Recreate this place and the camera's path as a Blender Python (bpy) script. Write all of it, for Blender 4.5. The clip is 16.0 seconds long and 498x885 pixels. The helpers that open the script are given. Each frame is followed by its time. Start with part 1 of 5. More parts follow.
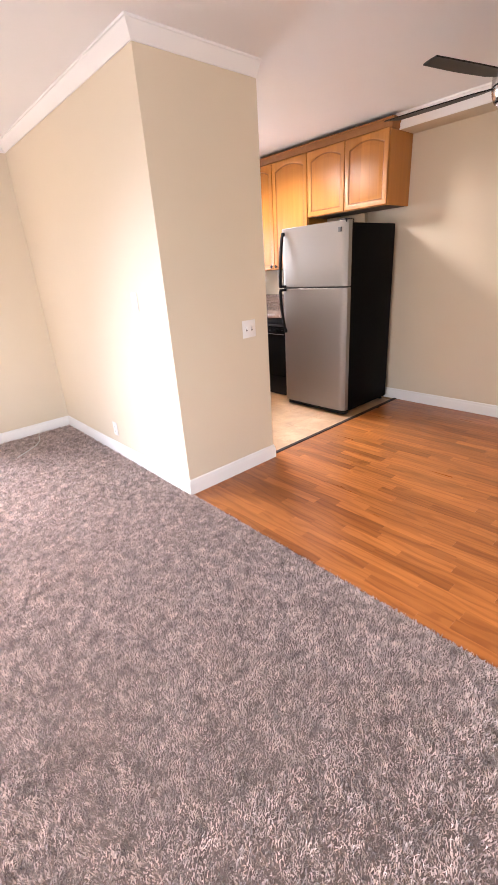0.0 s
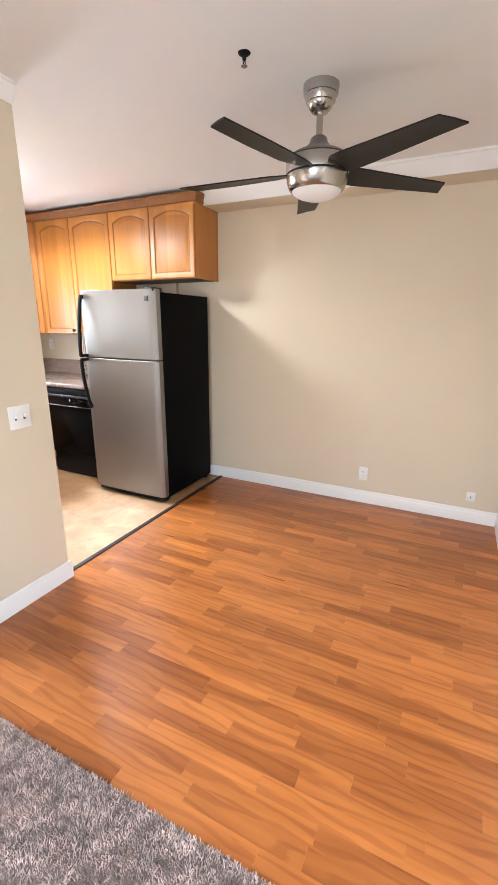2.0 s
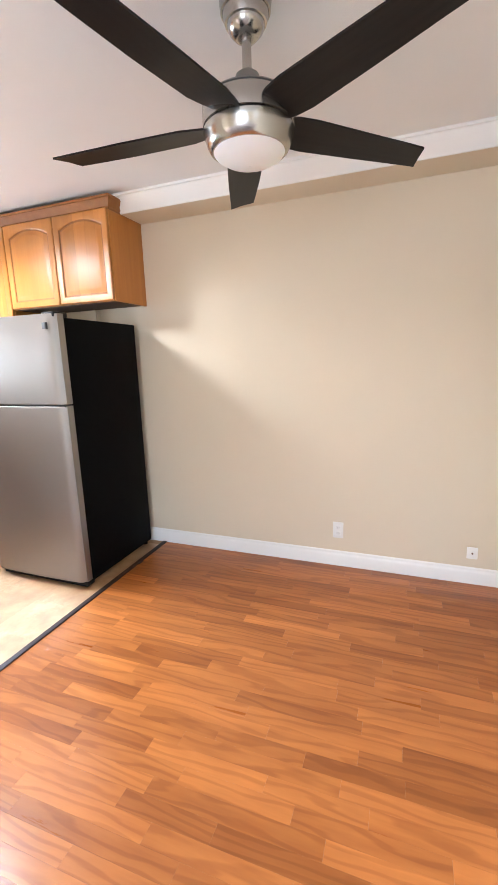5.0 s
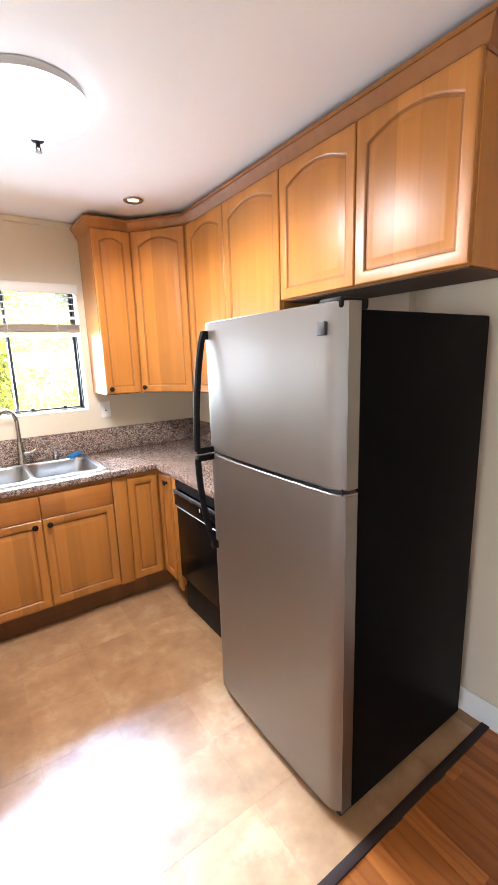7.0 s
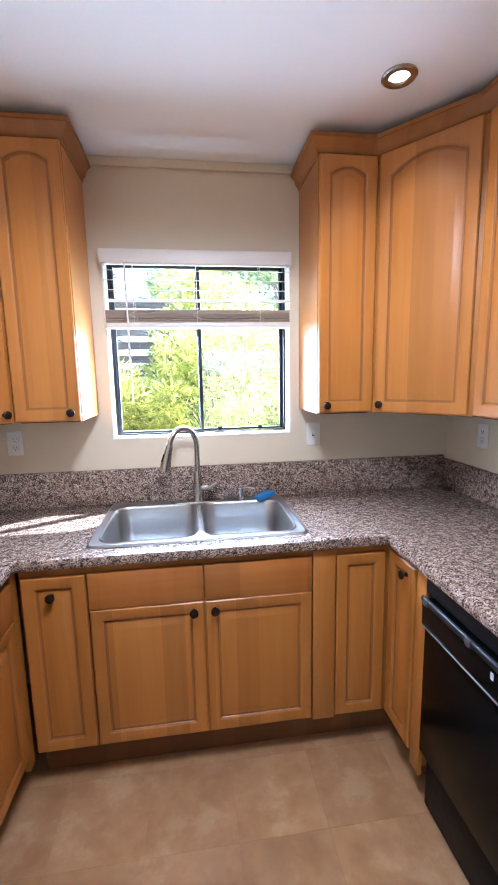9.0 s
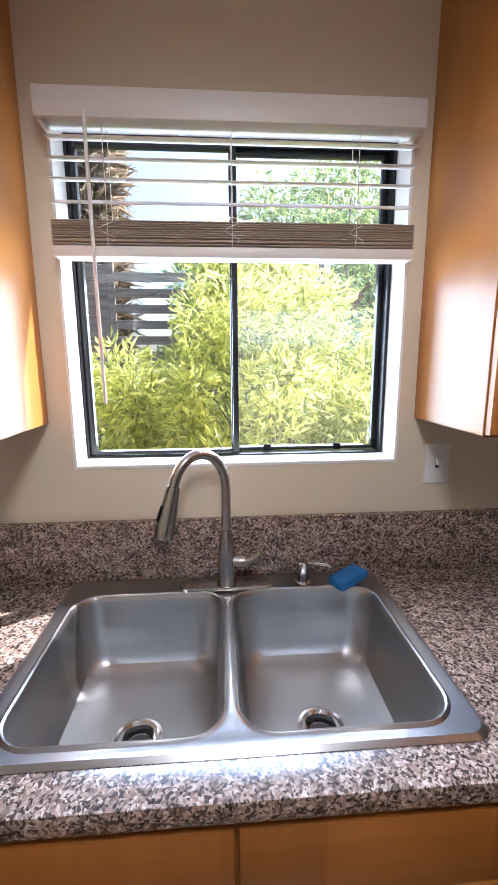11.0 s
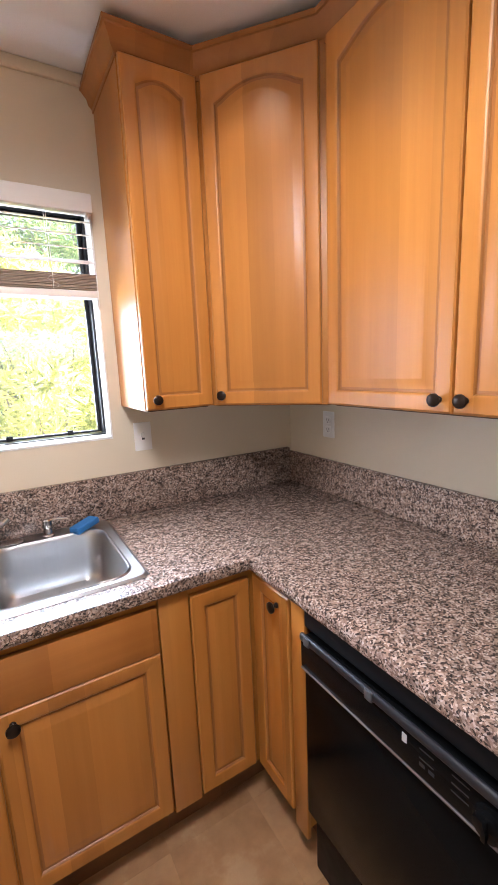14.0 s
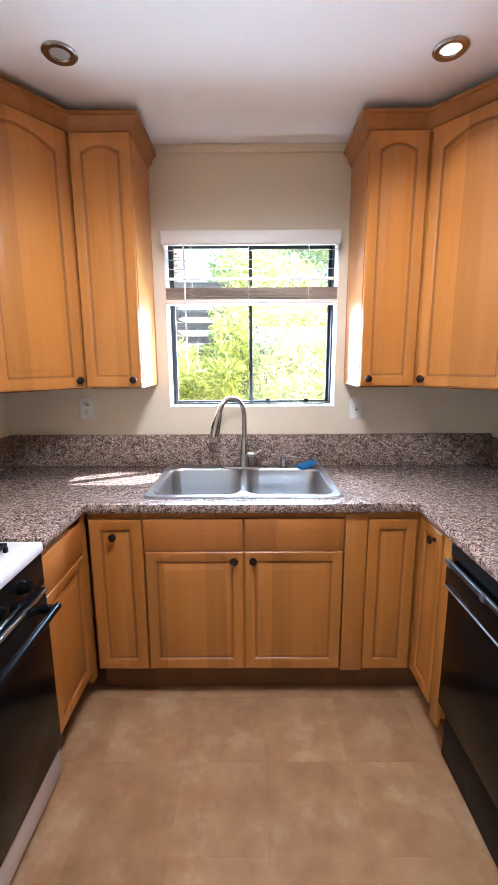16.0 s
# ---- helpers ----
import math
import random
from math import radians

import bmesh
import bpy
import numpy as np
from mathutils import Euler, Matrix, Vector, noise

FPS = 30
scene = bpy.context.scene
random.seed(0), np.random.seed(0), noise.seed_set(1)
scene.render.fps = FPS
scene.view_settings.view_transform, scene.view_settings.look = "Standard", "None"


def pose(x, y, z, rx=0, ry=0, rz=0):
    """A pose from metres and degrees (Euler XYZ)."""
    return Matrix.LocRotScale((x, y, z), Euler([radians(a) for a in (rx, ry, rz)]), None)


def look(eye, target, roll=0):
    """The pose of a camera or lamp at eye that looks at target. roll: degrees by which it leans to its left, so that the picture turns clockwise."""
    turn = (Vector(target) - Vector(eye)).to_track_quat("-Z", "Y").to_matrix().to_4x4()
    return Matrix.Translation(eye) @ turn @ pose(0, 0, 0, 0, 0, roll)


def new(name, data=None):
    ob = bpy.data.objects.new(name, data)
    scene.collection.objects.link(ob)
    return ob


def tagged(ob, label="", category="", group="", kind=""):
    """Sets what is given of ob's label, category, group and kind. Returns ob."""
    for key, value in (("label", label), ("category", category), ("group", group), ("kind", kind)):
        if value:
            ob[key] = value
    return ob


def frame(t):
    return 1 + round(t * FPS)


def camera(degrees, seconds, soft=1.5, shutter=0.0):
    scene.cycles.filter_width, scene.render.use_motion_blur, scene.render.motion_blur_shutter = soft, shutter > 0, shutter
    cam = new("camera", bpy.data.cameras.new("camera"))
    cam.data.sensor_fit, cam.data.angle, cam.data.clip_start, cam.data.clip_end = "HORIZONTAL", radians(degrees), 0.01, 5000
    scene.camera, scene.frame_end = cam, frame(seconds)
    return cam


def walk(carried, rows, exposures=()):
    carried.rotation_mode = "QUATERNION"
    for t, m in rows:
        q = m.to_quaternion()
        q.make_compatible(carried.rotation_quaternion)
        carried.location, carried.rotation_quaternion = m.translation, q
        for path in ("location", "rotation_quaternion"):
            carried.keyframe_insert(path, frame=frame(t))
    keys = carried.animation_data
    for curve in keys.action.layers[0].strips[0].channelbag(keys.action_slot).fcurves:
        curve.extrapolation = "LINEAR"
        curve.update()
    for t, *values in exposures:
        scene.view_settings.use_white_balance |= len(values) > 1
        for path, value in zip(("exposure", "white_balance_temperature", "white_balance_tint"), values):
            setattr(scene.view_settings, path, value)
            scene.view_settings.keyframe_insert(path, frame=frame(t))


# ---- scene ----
cam = camera(61.4, 16.0)
PATH = [
    (0, (0.263, 0.106, 1.39), (1.47, 1.505, 0.623), -4.0),
    (0.5, (0.419, 0.275, 1.409), (1.669, 1.695, 0.758), -4.3),
    (1, (0.723, 0.378, 1.437), (2.162, 1.637, 0.853), -2.3),
    (1.5, (0.866, 0.363, 1.451), (2.494, 1.362, 0.861), -0.4),
    (2, (0.868, 0.356, 1.472), (2.598, 1.196, 0.922), 0.5),
    (2.5, (0.871, 0.346, 1.463), (2.645, 1.109, 0.944), 0.0),
    (3, (0.888, 0.333, 1.494), (2.697, 1.022, 0.993), -0.8),
    (3.2, (0.893, 0.329, 1.476), (2.729, 0.962, 0.998), -1.3),
    (5.3, (1.74, 0.664, 1.407), (3.568, 1.398, 1.06), -1.9),
    (5.5, (1.863, 0.759, 1.401), (3.649, 1.591, 1.059), -1.7),
    (6, (2.22, 0.981, 1.487), (3.827, 2.112, 1.119), -1.1),
    (6.5, (2.426, 1.326, 1.542), (3.82, 2.701, 1.135), -1.4),
    (7, (2.632, 1.622, 1.573), (3.737, 3.239, 1.168), -1.9),
    (7.5, (2.772, 1.904, 1.569), (3.616, 3.677, 1.188), -1.7),
    (8, (2.808, 2.207, 1.531), (3.39, 4.09, 1.191), -1.7),
    (8.5, (2.806, 2.441, 1.513), (3.211, 4.374, 1.199), -1.3),
    (9, (2.898, 2.699, 1.508), (3.162, 4.658, 1.203), -1.1),
    (9.2, (2.927, 2.816, 1.486), (3.16, 4.783, 1.205), -0.6),
    (11.3, (2.902, 3.675, 1.503), (2.988, 5.636, 1.119), -0.5),
    (11.5, (2.914, 3.669, 1.514), (2.939, 5.63, 1.125), -1.0),
    (12, (2.895, 3.648, 1.513), (3.041, 5.612, 1.164), -0.5),
    (12.5, (2.944, 3.55, 1.519), (3.44, 5.467, 1.241), -0.7),
    (13, (2.967, 3.37, 1.51), (3.783, 5.182, 1.287), -2.0),
    (13.5, (2.988, 3.219, 1.52), (3.985, 4.934, 1.264), -2.8),
    (14, (3.02, 3.096, 1.482), (4.022, 4.789, 1.124), -2.4),
    (14.5, (3.02, 2.993, 1.442), (3.915, 4.731, 1.02), -1.3),
    (15, (3.0, 2.867, 1.436), (3.688, 4.691, 0.991), -0.4),
    (15.5, (2.931, 2.675, 1.441), (3.309, 4.593, 1.019), 0.0),
    (16, (2.947, 2.547, 1.461), (2.938, 4.511, 1.084), -0.3),
]
EXPOSURES = [(0.0, 3.0, 6400, 22), (1.0, 2.9, 6200, 20), (1.5, 2.95, 5800, 14), (2.0, 3.25, 5800, 10), (3.0, 3.4, 5700, 9), (5.5, 3.4, 5600, 11), (6.5, 3.2, 5850, 12), (7.5, 2.9, 5700, 12), (8.5, 2.6, 5450, 12), (9.0, 2.5, 5050, 12),
             (11.5, 1.35, 5750, 17), (12.5, 1.25, 6000, 21), (13.0, 1.6, 6200, 25), (13.5, 2.15, 6000, 21), (14.0, 2.4, 5900, 17), (15.0, 2.5, 5650, 14), (16.0, 2.55, 5300, 12)]
walk(cam, [(t, look(eye, target, roll)) for t, eye, target, roll in PATH], EXPOSURES)

# ---- light ----
TO_SUN = Vector((0.85, 0.46, 1.0)).normalized()
world = bpy.data.worlds.new("sky")
scene.world = world
world.use_nodes = True
sky = world.node_tree.nodes.new("ShaderNodeTexSky")
sky.sky_type = 'NISHITA'
sky.sun_disc = False
sky.dust_density = 4.0
sky.sun_elevation = math.asin(TO_SUN.z)
sky.sun_rotation = math.atan2(TO_SUN.x, TO_SUN.y)
world.node_tree.links.new(sky.outputs[0], world.node_tree.nodes["Background"].inputs[0])
world.node_tree.nodes["Background"].inputs[1].default_value = 0.15


def lamp(name, kind, m, power, colour):
    data = bpy.data.lights.new(name, kind)
    data.energy, data.color = power, colour
    ob = new(name, data)
    ob.matrix_world = m
    return data


sun = lamp("sun", 'SUN', look((0, 0, 30), Vector((0, 0, 30)) - TO_SUN), 5.0, (1.0, 0.95, 0.87))
sun.angle = radians(0.5)
# daylight in the kitchen window's opening
win_light = lamp("window_daylight", 'AREA', look((2.95, 4.905, 1.49), (2.95, 2.6, 1.5)), 6.2, (0.84, 0.93, 1.0))
win_light.shape, win_light.size, win_light.size_y = 'RECTANGLE', 0.80, 0.46
sky_light = lamp("window_skylight", 'AREA', look((2.95, 4.905, 1.66), (2.95, 2.38, 0.0)), 1.8, (0.60, 0.78, 1.0))
sky_light.shape, sky_light.size, sky_light.size_y = 'RECTANGLE', 0.80, 0.20
sky_light.spread = radians(41)
# daylight in the living room's glass door and side window
door_light = lamp("glass_door_daylight", 'AREA', look((-0.2, 4.60, 1.08), (-0.3, 2.3, 0.0)), 31, (0.80, 0.90, 1.0))
door_light.shape, door_light.size, door_light.size_y = 'RECTANGLE', 1.5, 2.0
door_light.spread = radians(102)
side_light = lamp("side_window_daylight", 'AREA', look((-3.12, 0.7, 1.2), (0.0, 0.7, 0.75)), 11, (0.95, 0.98, 1.0))
side_light.shape, side_light.size, side_light.size_y = 'RECTANGLE', 2.2, 1.9
# added fill light from the south, where no window is known
back_light = lamp("living_window_daylight", 'AREA', look((-0.6, -2.6, 1.4), (-0.6, 0.0, 1.2)), 7, (0.95, 0.98, 1.0))
back_light.shape, back_light.size, back_light.size_y = 'RECTANGLE', 2.4, 1.5
# the kitchen's ceiling lights
dome_light = lamp("dome_lamp", 'SPOT', pose(2.97, 3.33, 2.350), 19, (1.0, 0.95, 0.88))
dome_light.spot_size, dome_light.spot_blend, dome_light.shadow_soft_size = radians(172), 0.35, 0.17
can_light = lamp("downlight_lamp", 'SPOT', pose(3.607, 4.14, 2.435), 1.2, (1.0, 0.86, 0.68))
can_light.spot_size, can_light.spot_blend, can_light.shadow_soft_size = radians(110), 0.6, 0.04

# ---- materials ----
def material(name, base=(0.8, 0.8, 0.8), rough=0.5, metal=0.0, **more):
    m = bpy.data.materials.new(name)
    m.use_nodes = True
    b = m.node_tree.nodes["Principled BSDF"]
    b.inputs["Base Color"].default_value = (*base, 1)
    b.inputs["Roughness"].default_value = rough
    b.inputs["Metallic"].default_value = metal
    for key, value in more.items():
        b.inputs[key.replace("_", " ")].default_value = value
    return m


def node(m, kind, values=None, operation=None, noise_dimensions=None, data_type=None, blend_type=None):
    n = m.node_tree.nodes.new("ShaderNode" + kind)
    if operation:
        n.operation = operation
    if noise_dimensions:
        n.noise_dimensions = noise_dimensions
    if data_type:
        n.data_type = data_type
    if blend_type:
        n.blend_type = blend_type
    for key, value in (values or {}).items():
        n.inputs[key].default_value = value
    return n


def link(m, a, b):
    m.node_tree.links.new(a, b)


def bsdf(m):
    return m.node_tree.nodes["Principled BSDF"]


def coords(m, scale=(1, 1, 1), per_object=0.0):
    """Object coordinates, scaled, shifted by a random amount for each object."""
    tc = node(m, "TexCoord")
    mp = node(m, "Mapping", {"Scale": scale})
    if per_object:
        info = node(m, "ObjectInfo")
        mul = node(m, "VectorMath", operation='SCALE')
        mul.inputs[0].default_value = (per_object, per_object * 1.7, per_object * 0.6)
        link(m, info.outputs["Random"], mul.inputs["Scale"])
        add = node(m, "VectorMath", operation='ADD')
        link(m, tc.outputs["Object"], add.inputs[0])
        link(m, mul.outputs[0], add.inputs[1])
        link(m, add.outputs[0], mp.inputs["Vector"])
    else:
        link(m, tc.outputs["Object"], mp.inputs["Vector"])
    return mp.outputs[0]


def noise_tex(m, vec, scale, detail=4.0, rough=0.55):
    n = node(m, "TexNoise", {"Scale": scale, "Detail": detail, "Roughness": rough})
    link(m, vec, n.inputs["Vector"])
    return n.outputs["Fac"]


def ramp(m, fac, *stops):
    r = node(m, "ValToRGB")
    e = r.color_ramp.elements
    while len(e) < len(stops):
        e.new(0.5)
    for i, (p, c) in enumerate(stops):
        e[i].position, e[i].color = p, (*c, 1)
    link(m, fac, r.inputs[0])
    return r.outputs[0]


def mix(m, fac, a, b, mode='MIX'):
    n = node(m, "Mix", data_type='RGBA', blend_type=mode)
    for k, v in ((0, fac), (6, a), (7, b)):
        if isinstance(v, bpy.types.NodeSocket):
            link(m, v, n.inputs[k])
        elif isinstance(v, tuple):
            n.inputs[k].default_value = (*v, 1)
        else:
            n.inputs[k].default_value = v
    return n.outputs[2]


def bump(m, height, strength, distance):
    n = node(m, "Bump", {"Strength": strength, "Distance": distance})
    link(m, height, n.inputs["Height"])
    link(m, n.outputs[0], bsdf(m).inputs["Normal"])


def to_range(m, fac, low, high, socket):
    n = node(m, "MapRange", {"To Min": low, "To Max": high})
    link(m, fac, n.inputs[0])
    link(m, n.outputs[0], bsdf(m).inputs[socket])


def wall_paint(name, colour, rough=0.55, grain=0.35):
    m = material(name, colour, rough)
    v = coords(m)
    big = noise_tex(m, v, 1.3, 3)
    fine = noise_tex(m, v, 260, 3)
    link(m, mix(m, big, tuple(c * 0.955 for c in colour), tuple(min(1, c * 1.03) for c in colour)), bsdf(m).inputs["Base Color"])
    to_range(m, big, rough - 0.06, rough + 0.08, "Roughness")
    bump(m, fine, grain, 0.0012)
    return m


def wood(name, light, dark, grain=(26, 26, 1.1), rough=0.3, boards=0.085, low=(0.80, 0.77, 0.72), high=(1.1, 1.08, 1.05), figure_scale=(1, 1, 0.12), figure_size=9.0):
    """Clear-finished wood, grain along z, glued up of boards of differing tone."""
    m = material(name, light, rough)
    v = coords(m, grain, 3.0)
    streak = noise_tex(m, v, 1.0, 6, 0.62)
    v2 = coords(m, figure_scale, 3.0)
    figure = noise_tex(m, v2, figure_size, 3)
    sep = node(m, "SeparateXYZ")
    link(m, coords(m, (1 / boards, 1 / boards, 0.0), 7.0), sep.inputs[0])
    fl = node(m, "Math", operation='FLOOR')
    link(m, sep.outputs[0], fl.inputs[0])
    info = node(m, "ObjectInfo")
    wn = node(m, "TexWhiteNoise", noise_dimensions='2D')
    com = node(m, "CombineXYZ")
    link(m, fl.outputs[0], com.inputs[0])
    link(m, info.outputs["Random"], com.inputs[1])
    link(m, com.outputs[0], wn.inputs["Vector"])
    mid = tuple((a + b) / 2 for a, b in zip(light, dark))
    c = ramp(m, streak, (0.28, dark), (0.55, mid), (0.78, light))
    c = mix(m, 0.55, c, ramp(m, figure, (0.3, mid), (0.7, light)))
    tone = ramp(m, wn.outputs["Value"], (0.0, low), (1.0, high))
    c = mix(m, 0.8, c, tone, 'MULTIPLY')
    link(m, c, bsdf(m).inputs["Base Color"])
    to_range(m, streak, rough - 0.06, rough + 0.12, "Roughness")
    bsdf(m).inputs["Coat Weight"].default_value = 0.20
    bsdf(m).inputs["Specular IOR Level"].default_value = 0.35
    bsdf(m).inputs["Coat Roughness"].default_value = 0.26
    bump(m, streak, 0.12, 0.0006)
    return m


M_WALL = wall_paint("beige_wall_paint", (0.68, 0.590, 0.445))
M_CEIL = wall_paint("white_ceiling_paint", (0.80, 0.79, 0.775), 0.7, 0.6)
M_TRIM = wall_paint("white_gloss_trim", (0.82, 0.81, 0.78), 0.32, 0.08)
M_WOOD = wood("honey_maple", (0.52, 0.222, 0.044), (0.34, 0.122, 0.020), rough=0.34)
M_GLAZE = wood("glazed_groove", (0.36, 0.152, 0.037), (0.235, 0.086, 0.019), rough=0.40)
# crown's wood is browner than the doors, its weaker light put into the colour
M_CROWN = wood("shade_darkened_maple_crown", (0.38, 0.158, 0.038), (0.22, 0.078, 0.017), (1.1, 26, 26), 0.38)
M_WOODH = wood("honey_maple_lengthwise", (0.46, 0.185, 0.040), (0.28, 0.092, 0.018), (1.1, 26, 26), 0.36)
# toe boards: cabinet wood darkened in colour for the recess's shade
M_TOE = wood("shade_darkened_toe_board", (0.20, 0.085, 0.026), (0.12, 0.045, 0.013), (1.1, 26, 26), 0.6)
# near-black colour that paints the shade under the wall cabinets
M_UNDERSHADE = material("painted_underside_shade", (0.10, 0.055, 0.025), 0.7)

M_GRANITE = material("speckled_granite", (0.3, 0.27, 0.25), 0.12)
_v = coords(M_GRANITE)
_vor = node(M_GRANITE, "TexVoronoi", {"Scale": 250.0, "Randomness": 1.0})
_warp = node(M_GRANITE, "TexNoise", {"Scale": 55.0, "Detail": 3.0})
link(M_GRANITE, _v, _warp.inputs["Vector"])
_off = node(M_GRANITE, "VectorMath", operation='MULTIPLY_ADD')
link(M_GRANITE, _warp.outputs["Color"], _off.inputs[0])
_off.inputs[1].default_value = (0.011, 0.011, 0.011)
link(M_GRANITE, _v, _off.inputs[2])
link(M_GRANITE, _off.outputs[0], _vor.inputs["Vector"])
_sep = node(M_GRANITE, "SeparateColor")
link(M_GRANITE, _vor.outputs["Color"], _sep.inputs[0])
_cell = ramp(M_GRANITE, _sep.outputs[0], (0.0, (0.045, 0.038, 0.035)), (0.22, (0.080, 0.064, 0.057)), (0.32, (0.19, 0.135, 0.108)),
             (0.62, (0.33, 0.243, 0.198)), (0.80, (0.44, 0.35, 0.30)), (1.0, (0.56, 0.49, 0.445)))
_clump = ramp(M_GRANITE, noise_tex(M_GRANITE, _v, 46, 4), (0.36, (0.34, 0.30, 0.275)), (0.55, (1.02, 0.94, 0.88)))
link(M_GRANITE, mix(M_GRANITE, 0.75, _cell, _clump, 'MULTIPLY'), bsdf(M_GRANITE).inputs["Base Color"])
to_range(M_GRANITE, noise_tex(M_GRANITE, _v, 14, 3), 0.12, 0.26, "Roughness")


def metal(name, colour, rough, streak=(1, 1, 1), amount=0.1, anis=0.0):
    m = material(name, colour, rough, 1.0)
    v = coords(m, streak)
    s = noise_tex(m, v, 1.0, 5, 0.6)
    to_range(m, s, rough - amount, rough + amount, "Roughness")
    link(m, mix(m, s, tuple(c * 0.9 for c in colour), colour), bsdf(m).inputs["Base Color"])
    bsdf(m).inputs["Anisotropic"].default_value = anis
    return m


M_STEEL = metal("brushed_stainless_door", (0.33, 0.305, 0.285), 0.54, (3, 3, 420), 0.05, 0.65)
bump(M_STEEL, noise_tex(M_STEEL, coords(M_STEEL, (1, 1, 0.6)), 3.2, 3), 0.22, 0.03)
M_SINK = metal("satin_stainless_sink", (0.50, 0.495, 0.49), 0.29, (60, 6, 6), 0.03)
M_NICKEL = metal("brushed_nickel", (0.46, 0.44, 0.41), 0.23, (70, 70, 5), 0.05)
M_CAP = metal("cast_grey_metal", (0.30, 0.285, 0.27), 0.5, (60, 60, 60), 0.1)
M_SATIN = metal("satin_nickel_tap", (0.50, 0.47, 0.44), 0.25, (9, 9, 9), 0.05)
M_CHROME = metal("bright_chrome", (0.72, 0.72, 0.72), 0.10, (40, 40, 40), 0.04)
M_FRIDGE_BLACK = material("textured_black_enamel", (0.004, 0.004, 0.004), 0.5, 0.0, Specular_IOR_Level=0.3, IOR=1.15)
bump(M_FRIDGE_BLACK, noise_tex(M_FRIDGE_BLACK, coords(M_FRIDGE_BLACK), 420, 2), 0.35, 0.0008)
M_BLACK = material("glossy_black_plastic", (0.004, 0.004, 0.004), 0.18, 0.0, Specular_IOR_Level=0.25, IOR=1.22)
to_range(M_BLACK, noise_tex(M_BLACK, coords(M_BLACK), 9, 3), 0.1, 0.26, "Roughness")
M_BLACKMATT = material("matt_black_plastic", (0.009, 0.009, 0.010), 0.5, 0.0, Specular_IOR_Level=0.4, IOR=1.25)
to_range(M_BLACKMATT, noise_tex(M_BLACKMATT, coords(M_BLACKMATT), 30, 3), 0.4, 0.6, "Roughness")
M_BRONZE = material("dark_bronze_knob", (0.028, 0.018, 0.013), 0.3, 0.7)
M_EDGE = metal("brushed_edge_strip", (0.30, 0.29, 0.28), 0.38, (3, 3, 90), 0.08)
M_GREYTRIM = material("grey_plastic_trim", (0.07, 0.07, 0.072), 0.5)
M_DARKTRIM = material("charcoal_plastic", (0.016, 0.016, 0.018), 0.35, 0.0, Specular_IOR_Level=0.3)
M_PRINT = material("pale_print", (0.45, 0.45, 0.45), 0.5)
M_PLATE = material("white_switch_plastic", (0.80, 0.79, 0.76), 0.28)
M_SLOT = material("dark_slot", (0.03, 0.03, 0.03), 0.6)
M_ENAMEL = material("white_stove_enamel", (0.62, 0.56, 0.53), 0.25)
M_BLADE = material("dark_fan_blade", (0.016, 0.013, 0.012), 0.42, 0.0, Specular_IOR_Level=0.2)
_s = noise_tex(M_BLADE, coords(M_BLADE, (4, 60, 60)), 1.0, 5)
link(M_BLADE, ramp(M_BLADE, _s, (0.3, (0.005, 0.004, 0.004)), (0.75, (0.013, 0.011, 0.010))), bsdf(M_BLADE).inputs["Base Color"])
M_GLOBE = material("frosted_white_glass", (0.86, 0.87, 0.88), 0.35)
bsdf(M_GLOBE).inputs["Subsurface Weight"].default_value = 0.2
M_LIT = material("lit_white_glass", (0.9, 0.88, 0.84), 0.4)
bsdf(M_LIT).inputs["Emission Color"].default_value = (0.97, 0.98, 1.0, 1)
bsdf(M_LIT).inputs["Emission Strength"].default_value = 0.35
M_BULB = material("lit_bulb", (0.9, 0.85, 0.75), 0.4)
bsdf(M_BULB).inputs["Emission Color"].default_value = (1.0, 0.82, 0.55, 1)
bsdf(M_BULB).inputs["Emission Strength"].default_value = 1.1
M_DEADBULB = material("unlit_bulb", (0.35, 0.33, 0.31), 0.3)
M_ALU = material("black_window_aluminium", (0.02, 0.021, 0.023), 0.38, 0.2)
M_BLIND = material("white_blind_slat", (0.82, 0.80, 0.77), 0.38)
bsdf(M_BLIND).inputs["Subsurface Weight"].default_value = 0.05
link(M_BLIND, mix(M_BLIND, noise_tex(M_BLIND, coords(M_BLIND, (2, 60, 60)), 1.0, 3), (0.68, 0.645, 0.60), (0.76, 0.73, 0.69)), bsdf(M_BLIND).inputs["Base Color"])
# darker copy of the white slats, with the stack's shade in its colour
M_STACK_SHADE = material("shaded_stack_slats", (0.42, 0.34, 0.265), 0.5)
link(M_STACK_SHADE, mix(M_STACK_SHADE, noise_tex(M_STACK_SHADE, coords(M_STACK_SHADE, (2, 60, 60)), 1.0, 3), (0.36, 0.285, 0.215), (0.47, 0.385, 0.305)), bsdf(M_STACK_SHADE).inputs["Base Color"])
M_CORD = material("white_cord", (0.75, 0.73, 0.69), 0.8)
M_SPONGE = material("blue_sponge", (0.02, 0.13, 0.33), 0.9)
bump(M_SPONGE, noise_tex(M_SPONGE, coords(M_SPONGE), 300, 2), 0.8, 0.002)
M_GLASS = bpy.data.materials.new("window_glass")
M_GLASS.use_nodes = True
_n = M_GLASS.node_tree
_n.nodes.remove(_n.nodes["Principled BSDF"])
_t, _g, _f, _mx = (_n.nodes.new("ShaderNode" + k) for k in ("BsdfTransparent", "BsdfGlossy", "Fresnel", "MixShader"))
_t.inputs[0].default_value = (0.97, 0.98, 0.97, 1)
_g.inputs["Roughness"].default_value = 0.02
_f.inputs[0].default_value = 1.45
